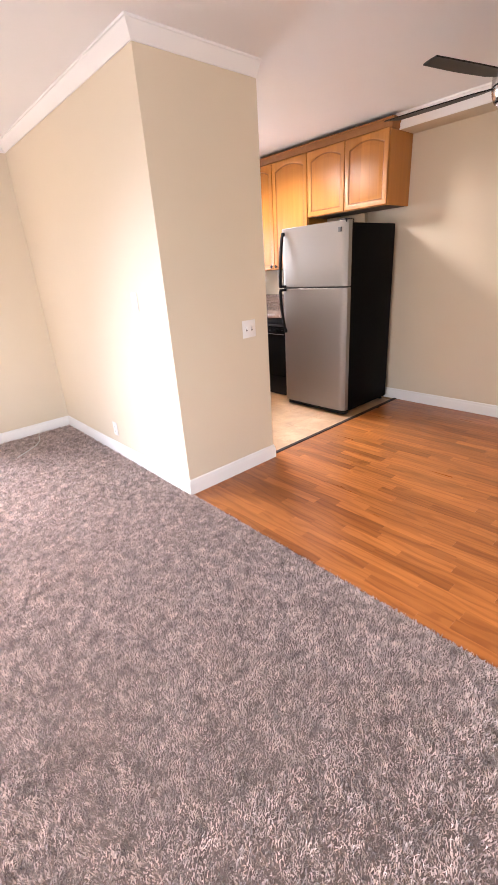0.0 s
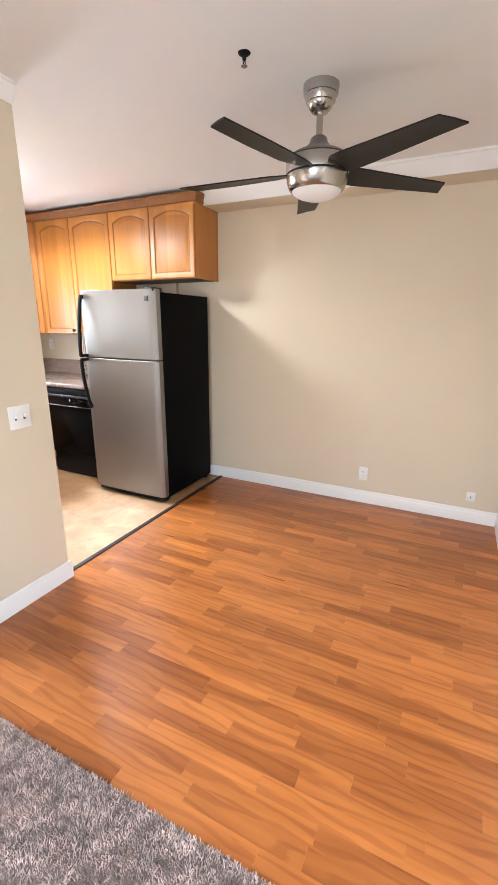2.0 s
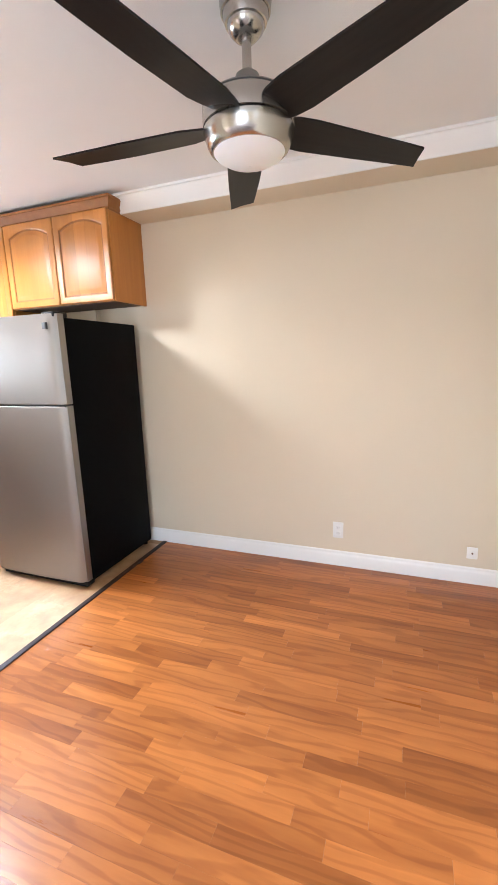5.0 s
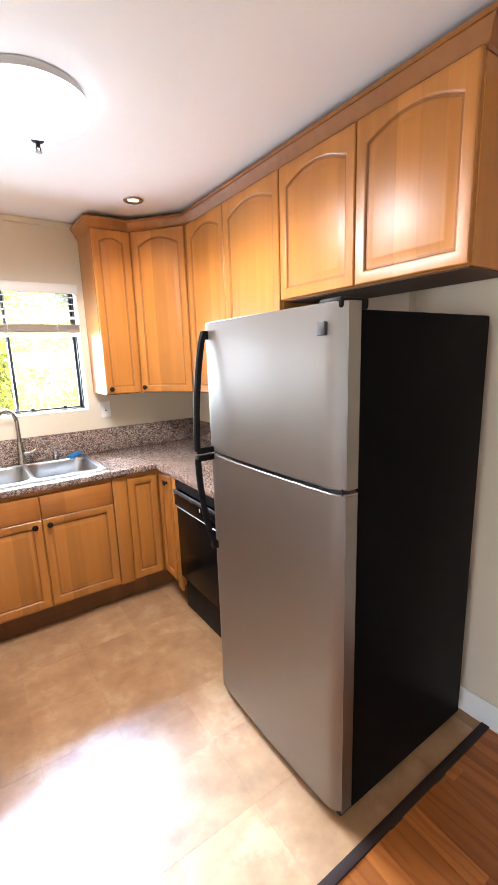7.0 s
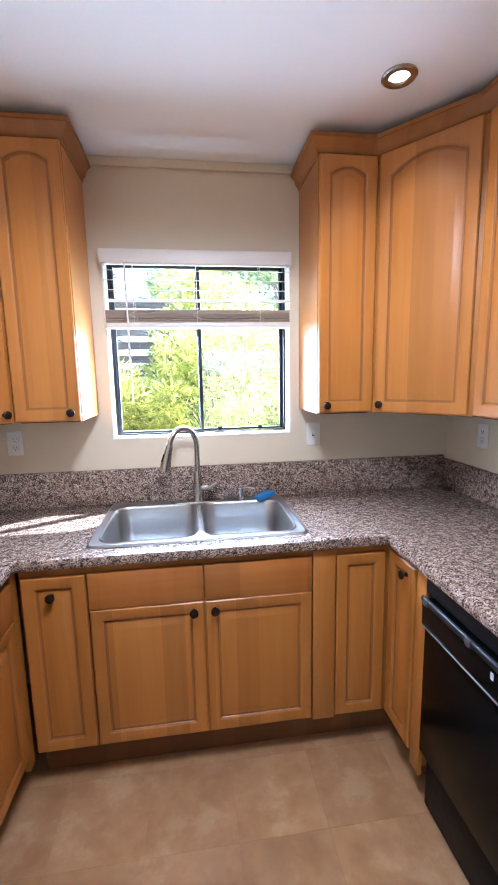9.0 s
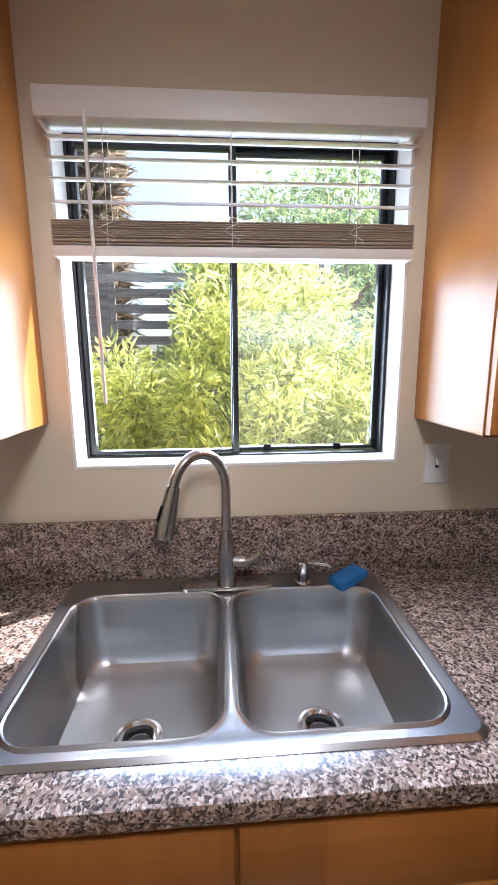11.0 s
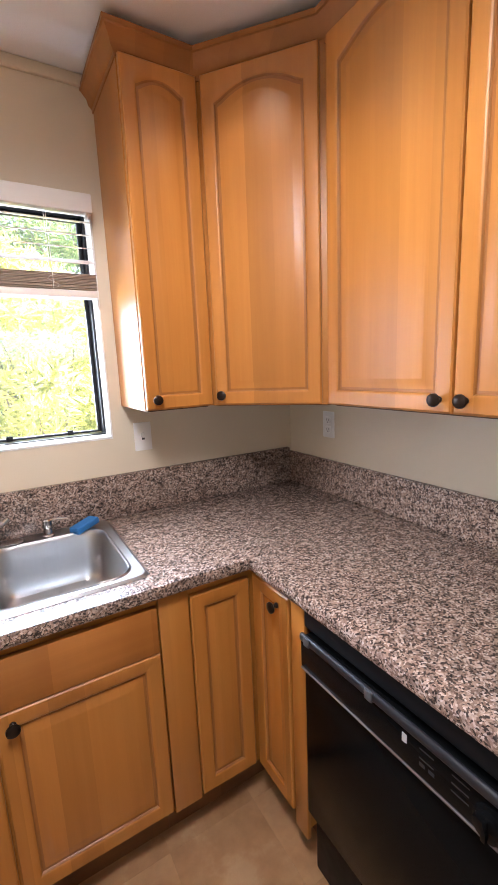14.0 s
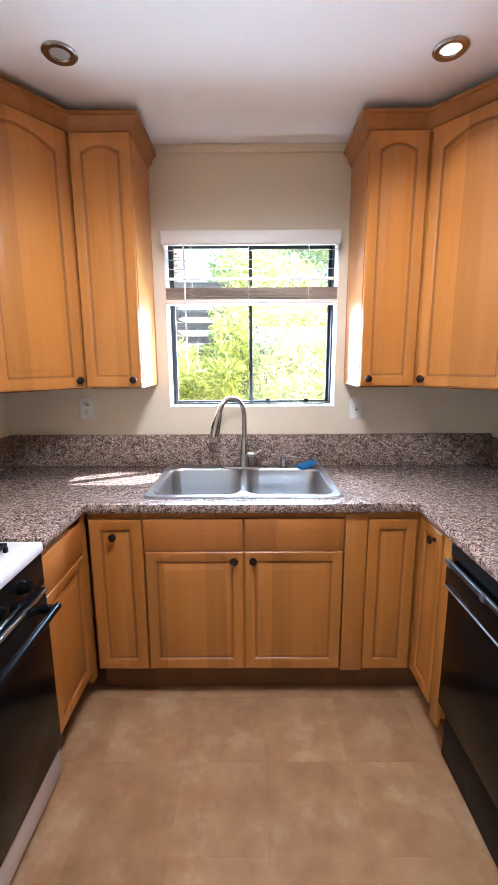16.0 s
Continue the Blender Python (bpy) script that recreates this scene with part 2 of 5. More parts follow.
for a, b in ((_f.outputs[0], _mx.inputs[0]), (_t.outputs[0], _mx.inputs[1]), (_g.outputs[0], _mx.inputs[2]), (_mx.outputs[0], _n.nodes["Material Output"].inputs[0])):
    _n.links.new(a, b)

M_SCREEN = bpy.data.materials.new("insect_screen")
M_SCREEN.use_nodes = True
_n = M_SCREEN.node_tree
_n.nodes.remove(_n.nodes["Principled BSDF"])
_t, _d, _l, _a, _mx = (_n.nodes.new("ShaderNode" + k) for k in ("BsdfTransparent", "BsdfDiffuse", "BsdfTranslucent", "AddShader", "MixShader"))
_d.inputs[0].default_value = (0.42, 0.43, 0.43, 1)
_l.inputs[0].default_value = (0.50, 0.51, 0.50, 1)
_mx.inputs[0].default_value = 0.028
for a, b in ((_d.outputs[0], _a.inputs[0]), (_l.outputs[0], _a.inputs[1]), (_t.outputs[0], _mx.inputs[1]), (_a.outputs[0], _mx.inputs[2]), (_mx.outputs[0], _n.nodes["Material Output"].inputs[0])):
    _n.links.new(a, b)

M_CARPET = material("grey_brown_carpet_pile", (0.19, 0.165, 0.15), 0.95)
_v = coords(M_CARPET)
_isl = node(M_CARPET, "NewGeometry")
_c = ramp(M_CARPET, _isl.outputs["Random Per Island"], (0.0, (0.62, 0.49, 0.43)), (0.5, (0.68, 0.545, 0.48)), (1.0, (0.74, 0.605, 0.54)))
_c = mix(M_CARPET, 0.7, _c, ramp(M_CARPET, noise_tex(M_CARPET, _v, 17, 5, 0.65), (0.36, (0.36, 0.35, 0.35)), (0.58, (1.10, 1.09, 1.08))), 'MULTIPLY')
link(M_CARPET, _c, bsdf(M_CARPET).inputs["Base Color"])
bsdf(M_CARPET).inputs["Sheen Weight"].default_value = 0.25
_c = mix(M_CARPET, 0.8, _c, ramp(M_CARPET, noise_tex(M_CARPET, _v, 48, 4), (0.38, (0.45, 0.43, 0.42)), (0.58, (1.1, 1.1, 1.1))), 'MULTIPLY')
link(M_CARPET, _c, bsdf(M_CARPET).inputs["Base Color"])
M_BACKING = material("carpet_backing", (0.34, 0.27, 0.24), 0.95)
M_PLANK = wood("cherry_laminate", (0.49, 0.170, 0.037), (0.235, 0.063, 0.0135), (22, 1.6, 22), 0.28, 5.0, (0.64, 0.57, 0.50), (1.32, 1.36, 1.42), (1, 0.16, 1), 22.0)
# flame figure of the laminate's print
_v = coords(M_PLANK, (1.0, 0.16, 1.0), 3.0)
_w = node(M_PLANK, "TexWave", {"Scale": 7.5, "Distortion": 13.0, "Detail": 2.5, "Detail Scale": 1.3})
link(M_PLANK, _v, _w.inputs["Vector"])
_b = bsdf(M_PLANK).inputs["Base Color"]
_was = _b.links[0].from_socket
link(M_PLANK, mix(M_PLANK, 0.42, _was, ramp(M_PLANK, _w.outputs["Fac"], (0.08, (0.60, 0.50, 0.42)), (0.36, (1.05, 1.05, 1.05))), 'MULTIPLY'), _b)
bsdf(M_PLANK).inputs["Coat Weight"].default_value = 0.35
bsdf(M_PLANK).inputs["Coat Roughness"].default_value = 0.2
M_VINYL = material("beige_mottled_vinyl", (0.5, 0.4, 0.3), 0.34)
_geo = node(M_VINYL, "NewGeometry")
_v = _geo.outputs["Position"]
_m1 = noise_tex(M_VINYL, _v, 4.2, 7, 0.66)
_m2 = noise_tex(M_VINYL, coords(M_VINYL, (1, 1, 1), 4.0), 7.0, 5, 0.6)
_c = ramp(M_VINYL, _m1, (0.36, (0.30, 0.142, 0.052)), (0.46, (0.42, 0.220, 0.088)), (0.55, (0.52, 0.292, 0.128)), (0.63, (0.68, 0.47, 0.265)))
_c = mix(M_VINYL, 0.55, _c, ramp(M_VINYL, _m2, (0.35, (0.36, 0.20, 0.09)), (0.65, (0.54, 0.345, 0.185))))
_i = node(M_VINYL, "ObjectInfo")
_c = mix(M_VINYL, 0.6, _c, ramp(M_VINYL, _i.outputs["Random"], (0.0, (0.84, 0.82, 0.80)), (1.0, (1.08, 1.08, 1.08))), 'MULTIPLY')
_c = mix(M_VINYL, ramp(M_VINYL, noise_tex(M_VINYL, _v, 26, 5), (0.68, (0, 0, 0)), (0.76, (0.5, 0.5, 0.5))), _c, (0.33, 0.24, 0.16))
link(M_VINYL, _c, bsdf(M_VINYL).inputs["Base Color"])
to_range(M_VINYL, _m1, 0.26, 0.42, "Roughness")
for _k, _x in (("Coat Weight", 0.7), ("Coat Roughness", 0.34), ("Coat IOR", 1.7)):
    bsdf(M_VINYL).inputs[_k].default_value = _x
M_STRIP = material("dark_brown_threshold", (0.035, 0.02, 0.016), 0.6, 0.0, Specular_IOR_Level=0.25)
M_GROUT = material("vinyl_seam", (0.37, 0.22, 0.105), 0.6)

# ---- mesh helpers ----
def thing(name, m, label, category, group="", kind=""):
    ob = new(name)
    ob.matrix_world = m
    return tagged(ob, label, category, group, kind)


def mesh_of(name, bm, mat):
    bm.normal_update()
    for f in bm.faces:
        f.smooth = True
    for e in bm.edges:
        e.smooth = len(e.link_faces) == 2 and e.calc_face_angle(0) < 0.6
    me = bpy.data.meshes.new(name)
    bm.to_mesh(me)
    bm.free()
    for k in (mat if isinstance(mat, (list, tuple)) else (mat,)):
        me.materials.append(k)
    return me


def part(name, bm, mat, parent=None, label=""):
    ob = new(name, mesh_of(name, bm, mat))
    ob.parent = parent
    return tagged(ob, label)


def solid(name, bm, mat, label, category, kind="structure"):
    return tagged(part(name, bm, mat), label, category, "", kind)


def bx(bm, x0, x1, y0, y1, z0, z1, bev=0.0, seg=2):
    vs = bmesh.ops.create_cube(bm, size=1.0)["verts"]
    for v in vs:
        v.co = Vector(((x0 + x1) / 2 + v.co.x * (x1 - x0), (y0 + y1) / 2 + v.co.y * (y1 - y0), (z0 + z1) / 2 + v.co.z * (z1 - z0)))
    if bev:
        es = list({e for v in vs for e in v.link_edges})
        bmesh.ops.bevel(bm, geom=es, offset=bev, segments=seg, affect='EDGES', profile=0.5)
    return bm


def box(*a, **k):
    return bx(bmesh.new(), *a, **k)


def ring(bm, pts):
    return [bm.verts.new(p) for p in pts]


def bridge(bm, a, b, closed=True):
    n = len(a)
    for i in range(n if closed else n - 1):
        j = (i + 1) % n
        bm.faces.new((a[i], a[j], b[j], b[i]))


def loft(bm, rows, cap=True):
    rs = [ring(bm, r) for r in rows]
    for a, b in zip(rs, rs[1:]):
        bridge(bm, a, b)
    if cap:
        bm.faces.new(rs[0][::-1])
        bm.faces.new(rs[-1])
    return bm


def lathe(bm, profile, cx=0.0, cy=0.0, seg=32, cap=True):
    """A turned body: profile of (radius, z), from the bottom up."""
    return loft(bm, [[(cx + r * math.cos(2 * math.pi * i / seg), cy + r * math.sin(2 * math.pi * i / seg), z) for i in range(seg)] for r, z in profile], cap)


def tube(bm, pts, radii, seg=14):
    pts = [Vector(p) for p in pts]
    if not isinstance(radii, (list, tuple)):
        radii = [radii] * len(pts)
    rows, side = [], None
    for i, p in enumerate(pts):
        d = (pts[min(i + 1, len(pts) - 1)] - pts[max(i - 1, 0)]).normalized()
        if side is None:
            side = d.orthogonal().normalized()
        side = (side - d * side.dot(d)).normalized()
        up = d.cross(side)
        rows.append([p + radii[i] * (math.cos(2 * math.pi * k / seg) * side + math.sin(2 * math.pi * k / seg) * up) for k in range(seg)])
    return loft(bm, rows)


def sweep(bm, path, profile, closed=False):
    """Moulding: profile of (out, up) carried along a floor-plan path; out is to the left of the way walked, mitred at corners."""
    n = len(path)
    rows = []
    for i in range(n):
        p = Vector(path[i])
        a = (p - Vector(path[i - 1])).normalized() if i else None
        b = (Vector(path[i + 1]) - p).normalized() if i < n - 1 else None
        na = Vector((-a.y, a.x)) if a else Vector((-b.y, b.x))
        nb = Vector((-b.y, b.x)) if b else na
        m = (na + nb).normalized()
        m /= max(0.3, m.dot(na))
        rows.append([(p.x + m.x * o, p.y + m.y * o, u) for o, u in profile])
    return loft(bm, rows)


def recalc(bm):
    bmesh.ops.recalc_face_normals(bm, faces=bm.faces)
    return bm


# ---- the plan ----
WY, WX = 4.75, 4.24            # inner faces of the window wall and of the refrigerator's wall
KX, LX = 1.66, 1.587            # kitchen and living-room faces of the partition
PY = 2.272                     # the partition's end face
DY = -0.075                     # the dining nook's end wall
CEIL = 2.465
LIV_Y, LIV_X, BACK_Y = 4.46, -3.0, -2.5
W0, W1, WZ0, WZ1 = 2.522, 3.386, 1.228, 2.066

# ---- structure ----
bm = bmesh.new()
bx(bm, KX - 0.09, W0, WY, WY + 0.16, 0, CEIL)
bx(bm, W1, WX + 0.12, WY, WY + 0.16, 0, CEIL)
bx(bm, W0, W1, WY, WY + 0.16, 0, WZ0)
bx(bm, W0, W1, WY, WY + 0.16, WZ1, CEIL)
solid("wall_north", bm, M_WALL, "beige painted kitchen wall with a window opening", "wall")
DX = 4.288                     # inner face of the dining nook's wall
bm = bmesh.new()
bx(bm, WX, DX + 0.12, 2.75, WY, 0, CEIL)
bx(bm, DX, DX + 0.12, DY - 0.12, 2.75, 0, CEIL)
solid("wall_east", bm, M_WALL, "beige painted wall behind the refrigerator and dining nook", "wall")
solid("wall_south", box(LX + 0.01, DX, DY - 0.12, DY, 0, CEIL), M_WALL, "beige painted end wall of the dining nook", "wall")
bm = bmesh.new()
bx(bm, LX, KX, PY + 0.11, WY, 0, CEIL)
bx(bm, LX, 2.377, PY, PY + 0.11, 0, CEIL)
solid("wall_partition", bm, M_WALL, "beige painted partition between living room and kitchen", "wall")
bm = bmesh.new()
bx(bm, LIV_X, -1.0, LIV_Y, LIV_Y + 0.12, 0, CEIL)
bx(bm, 0.6, LX, LIV_Y, LIV_Y + 0.12, 0, CEIL)
bx(bm, -1.0, 0.6, LIV_Y, LIV_Y + 0.12, 2.1, CEIL)
solid("wall_living_north", bm, M_WALL, "beige painted far living room wall with a wide opening", "wall")
bm = bmesh.new()
bx(bm, LIV_X - 0.12, LIV_X, BACK_Y, -0.4, 0, CEIL)
bx(bm, LIV_X - 0.12, LIV_X, 1.8, LIV_Y + 0.12, 0, CEIL)
bx(bm, LIV_X - 0.12, LIV_X, -0.4, 1.8, 2.15, CEIL)
bx(bm, LIV_X - 0.12, LIV_X, -0.4, 1.8, 0, 0.25)
solid("wall_living_west", bm, M_WALL, "beige painted living room side wall with a window opening", "wall")
# unseen south wall; its opening is made up to let the fill light in
bm = bmesh.new()
bx(bm, LIV_X - 0.12, -1.8, BACK_Y - 0.12, BACK_Y, 0, CEIL)
bx(bm, 0.6, LX + 0.14, BACK_Y - 0.12, BACK_Y, 0, CEIL)
bx(bm, -1.8, 0.6, BACK_Y - 0.12, BACK_Y, 0, 0.6)
bx(bm, -1.8, 0.6, BACK_Y - 0.12, BACK_Y, 2.15, CEIL)
solid("wall_living_south", bm, M_WALL, "beige painted unseen living room wall, opening added for fill light", "wall")
solid("wall_living_east", box(LX + 0.02, LX + 0.14, BACK_Y, DY - 0.12, 0, CEIL), M_WALL, "beige painted living room side wall", "wall")
solid("ceiling", box(LIV_X - 0.12, WX + 0.12, BACK_Y - 0.12, WY + 0.16, CEIL, CEIL + 0.15), M_CEIL, "white painted plaster ceiling", "ceiling")
# soffit over the dining nook's wall, crowned
SOF = 4.06
solid("soffit", box(SOF, DX, DY, 2.325, 2.362, CEIL), M_WALL, "beige boxed soffit along the wall", "soffit")
CROWN = [(0.0, -0.125), (0.012, -0.125), (0.016, -0.108), (0.03, -0.095), (0.038, -0.07), (0.062, -0.04), (0.07, -0.02), (0.082, -0.016), (0.082, 0.0), (0.0, 0.0)]


def crown(path, top=CEIL, scale=1.0, label="white painted crown moulding under the ceiling"):
    return solid("crown_moulding", recalc(sweep(bmesh.new(), path, [(o * scale, top + u * scale) for o, u in CROWN])), M_TRIM, label, "moulding")


crown([(SOF, DY), (SOF, 2.325)], scale=0.82)
crown([(LX, LIV_Y), (LX, PY), (2.377, PY)][::-1], scale=0.6)
crown([(LX, LIV_Y), (LIV_X, LIV_Y)], scale=0.6)
crown([(LX + 0.02, DY), (SOF - 0.07, DY)], scale=0.82)
solid("cove_trim", box(2.47, 3.43, WY - 0.018, WY, 2.428, CEIL, bev=0.006), M_WALL, "narrow beige trim strip under the ceiling", "moulding")
BASE = [(0.0, 0.0), (0.015, 0.0), (0.015, 0.070), (0.012, 0.082), (0.009, 0.088), (0.009, 0.099), (0.004, 0.106), (0.0, 0.106)]


def baseboard(path, label="white painted baseboard with a moulded top edge"):
    return solid("baseboard", recalc(sweep(bmesh.new(), path, BASE)), M_TRIM, label, "baseboard")


baseboard([(LX + 0.02, DY), (DX, DY), (DX, 2.745)])
baseboard([(2.377, PY + 0.11), (2.377, PY), (LX, PY), (LX, LIV_Y), (0.6, LIV_Y)])

# ---- floors ----
solid("ground_slab", box(LIV_X - 0.12, WX + 0.12, BACK_Y - 0.12, WY + 0.16, -0.2, -0.012), M_BACKING, "concrete floor slab under the finishes", "floor")
solid("threshold_strip", box(2.377, DX, 2.297, 2.330, -0.012, 0.007, bev=0.003), M_STRIP, "dark brown threshold strip between vinyl and laminate", "threshold")

# ---- cabinets ----
def arch_outline(w, h, d, arch, stile=0.058, n=14):
    """Outline of a door's panel opening, inset by d; the top rises in an arch."""
    x0, x1, z0 = stile + d, w - stile - d, stile + d
    top = h - stile - d
    rise = arch * 0.042 if w > 0.3 else arch * 0.026
    pts = [(x0, z0), (x1, z0)]
    for i in range(n + 1):
        u = 1 - 2 * i / n
        x = (x0 + x1) / 2 + u * (x1 - x0) / 2
        k = max(0.0, 1 - (u / 0.96) ** 2)
        pts.append((x, top - rise * (1 - k)))
    return pts


def door_panel(w, h, arch=0, thick=0.02, stile=0.058):
    """A raised-panel door: front at y = 0, lower left corner at the origin."""
    bm = bmesh.new()
    n = 14
    opening = arch_outline(w, h, 0.0, arch, stile, n)
    outer = [(0, 0), (w, 0)] + [(w if i == 0 else 0 if i == n else opening[2 + i][0], h) for i in range(n + 1)]
    e = 0.004
    small = [(min(max(x, e), w - e), min(max(z, e), h - e)) for x, z in outer]
    levels = [(outer, thick), (outer, e), (small, 0.0), (arch_outline(w, h, -0.006, arch, stile, n), 0.0), (opening, 0.0035), (arch_outline(w, h, 0.003, arch, stile, n), 0.0095),
              (arch_outline(w, h, 0.010, arch, stile, n), 0.0095), (arch_outline(w, h, 0.034, arch, stile, n), 0.002), (arch_outline(w, h, 0.038, arch, stile, n), 0.0015)]
    loft(bm, [[(x, y, z) for x, z in pts] for pts, y in levels])
    k = len(outer)
    bm.faces.ensure_lookup_table()
    for f in bm.faces[4 * k:6 * k]:
        f.material_index = 1
    return recalc(bm)


def knob(parent, x, z, mat=None):
    bm = bmesh.new()
    lathe(bm, [(0.008, 0.0), (0.008, 0.003), (0.0055, 0.006), (0.0055, 0.012), (0.013, 0.016), (0.0165, 0.021), (0.0155, 0.026), (0.010, 0.029), (0.003, 0.030)], seg=20)
    bmesh.ops.transform(bm, matrix=Matrix.Translation((x, 0, z)) @ Matrix.Rotation(radians(90), 4, 'X'), verts=bm.verts)
    return part("knob", recalc(bm), mat or M_BRONZE, parent, "round dark bronze knob")


def door(parent, x, z, w, h, arch=0, at=None, y=0.0, stile=0.044, name="door"):
    d = part(name, door_panel(w, h, arch, stile=min(stile, w * 0.27)), (M_WOOD, M_GLAZE), parent)
    d.location = (x, y, z)
    if at:
        knob(d, *at)
    return d


def drawer_front(parent, x, z, w, h, y=0.0, at=None):
    d = part("drawer_front", box(0, w, 0, 0.02, 0, h, bev=0.004), M_WOODH, parent)
    d.location = (x, y, z)
    if at:
        knob(d, *at)
    return d


UP, UTOP = 1.350, 2.372
WOOD_CROWN = [(0.0, 0.0), (0.006, 0.0), (0.008, 0.012), (0.022, 0.020), (0.030, 0.040), (0.046, 0.052), (0.052, 0.058), (0.060, 0.060), (0.060, 0.074), (0.0, 0.074)]


def upper(m, w, h, z, depth=0.325, label="", doors=1, knob_side="r", arch=1, first=None):
    """A wall cabinet: front of the doors at y = 0, x along its width."""
    c = thing("wall_cabinet", m, label, "cabinet", "kitchen wall cabinets")
    part("body", box(0, w, 0.021, depth, z, z + h, bev=0.0015, seg=1), M_WOOD, c)
    # thin dark sheet, the shade below the cabinet put into its colour
    part("underside", box(0.012, w - 0.012, 0.03, depth - 0.01, z - 0.004, z), M_UNDERSHADE, c)
    widths = [w / doors] * doors if first is None else [first, w - first]
    for i, dw in enumerate(widths):
        side = knob_side if doors == 1 else ("r" if i == 0 else "l")
        at = None if not knob_side else ((dw - 0.006 - 0.03 if side == "r" else 0.03), 0.032)
        door(c, sum(widths[:i]) + 0.003, z + 0.004, dw - 0.006, h - 0.008, arch, at)
    return c


def base_unit(m, w, label, depth=0.60):
    c = thing("base_cabinet", m, label, "cabinet", "kitchen base cabinets")
    part("body", box(0, w, 0.021, depth, 0.15, 0.872, bev=0.001, seg=1), M_WOOD, c)
    part("toe_kick", box(0, w, 0.095, 0.11, 0.0, 0.15), M_TOE, c, "recessed maple toe kick, darkened for shade")
    return c


UY, UXR = WY - 0.325, WX - 0.325           # front planes of the wall cabinets
R90, L90 = -90, 90
# window wall: narrow cabinets on both sides of the window, diagonal ones in the corners
upper(pose(3.43, UY, 0), 0.243, UTOP - UP, UP, label="narrow honey maple wall cabinet with an arched panel door", knob_side="l")
upper(pose(2.215, UY, 0), 0.25, UTOP - UP, UP, label="narrow honey maple wall cabinet beside the window", knob_side="r")


def corner_upper(m, mirror, along, label):
    """A diagonal corner wall cabinet, its corner at the origin, walls along -x (or +x) and -y."""
    c = thing("corner_wall_cabinet", m, label, "cabinet", "kitchen wall cabinets")
    s, B, A = (1 if mirror else -1), 0.325, 0.625
    plan = [(0, 0), (along * s, 0), (along * s, -B + 0.02), ((B - 0.02) * s, -A), (0, -A)]
    part("body", recalc(loft(bmesh.new(), [[(x, y, z) for x, y in plan] for z in (UP, UTOP)])), M_WOOD, c)
    # same painted shade under the corner cabinet
    part("underside", recalc(loft(bmesh.new(), [[(x * 0.96, y * 0.96 - 0.004, z) for x, y in plan] for z in (UP - 0.004, UP)])), M_UNDERSHADE, c)
    a, b = Vector((along * s, -B, 0)), Vector((B * s, -A, 0))
    if mirror:
        a, b = b, a
    width, turn = (b - a).length, math.atan2((b - a).y, (b - a).x)
    leaf = door(c, 0, 0, width - 0.016, UTOP - UP - 0.008, 1, None)
    leaf.matrix_basis = Matrix.Translation(a + Vector((0, 0, UP + 0.004))) @ Matrix.Rotation(turn, 4, 'Z') @ Matrix.Translation((0.008, -0.003, 0))
    knob(leaf, width - 0.046 if mirror else 0.03, 0.032)
    return c


corner_upper(pose(WX, WY, 0), False, 0.567, "diagonal honey maple corner wall cabinet with an arched panel")
corner_upper(pose(KX, WY, 0), True, 0.555, "diagonal honey maple corner wall cabinet with an arched panel")
# refrigerator wall
upper(pose(UXR, 4.113, 0, 0, 0, R90), 0.905, UTOP - UP, UP, label="tall two-door honey maple wall cabinet over the counter", doors=2, first=0.428)
upper(pose(UXR, 3.207, 0, 0, 0, R90), 0.88, UTOP - 1.815, 1.815, label="short two-door honey maple cabinet above the refrigerator", doors=2, knob_side="")


def wood_crown(path, label):
    return solid("cabinet_crown", recalc(sweep(bmesh.new(), path, [(o * 0.66, UTOP - 0.012 + u * 1.0) for o, u in WOOD_CROWN])), M_CROWN, label, "moulding")


solid("filler_strip", box(WX - 0.001, DX, 2.329, 2.349, 1.815, UTOP), M_WOOD, "narrow honey maple filler between cabinet and wall", "trim")
wood_crown([(DX, 2.327), (UXR + 0.02, 2.327), (UXR + 0.02, 4.14), (WX - 0.567, UY + 0.02), (3.43, UY + 0.02), (3.43, WY)], "maple crown moulding along the wall cabinets, darkened for shade")
wood_crown([(2.465, WY), (2.465, UY + 0.02), (KX + 0.555, UY + 0.02), (KX + 0.325, 4.14), (KX + 0.325, 4.1)], "maple crown moulding along the wall cabinets, darkened for shade")

# base cabinets of the sink run
FY, FXR, FXL = 4.135, 3.628, 2.272        # front planes of the doors
c = base_unit(pose(2.282, FY, 0), 0.226, "narrow honey maple base cabinet beside the sink cabinet")
door(c, 0.010, 0.165, 0.212, 0.676, 0, (0.10, 0.61), stile=0.045)
c = thing("base_cabinet", pose(2.508, FY, 0), "honey maple sink cabinet with two doors and false drawer fronts", "cabinet", "kitchen base cabinets")
for x in (0.0, 0.80):
    part("side_panel", box(x, x + 0.018, 0.021, 0.60, 0.15, 0.872), M_WOOD, c)
part("bottom_panel", box(0.018, 0.80, 0.021, 0.60, 0.15, 0.168), M_WOOD, c)
part("face_frame", box(0.018, 0.80, 0.021, 0.036, 0.168, 0.872), M_WOOD, c)
part("toe_kick", box(0, 0.818, 0.095, 0.11, 0.0, 0.15), M_TOE, c, "recessed maple toe kick, darkened for shade")
drawer_front(c, 0.004, 0.706, 0.401, 0.138)
drawer_front(c, 0.411, 0.706, 0.402, 0.138)
door(c, 0.004, 0.168, 0.401, 0.536, 0, (0.365, 0.503))
door(c, 0.411, 0.168, 0.402, 0.536, 0, (0.035, 0.503))
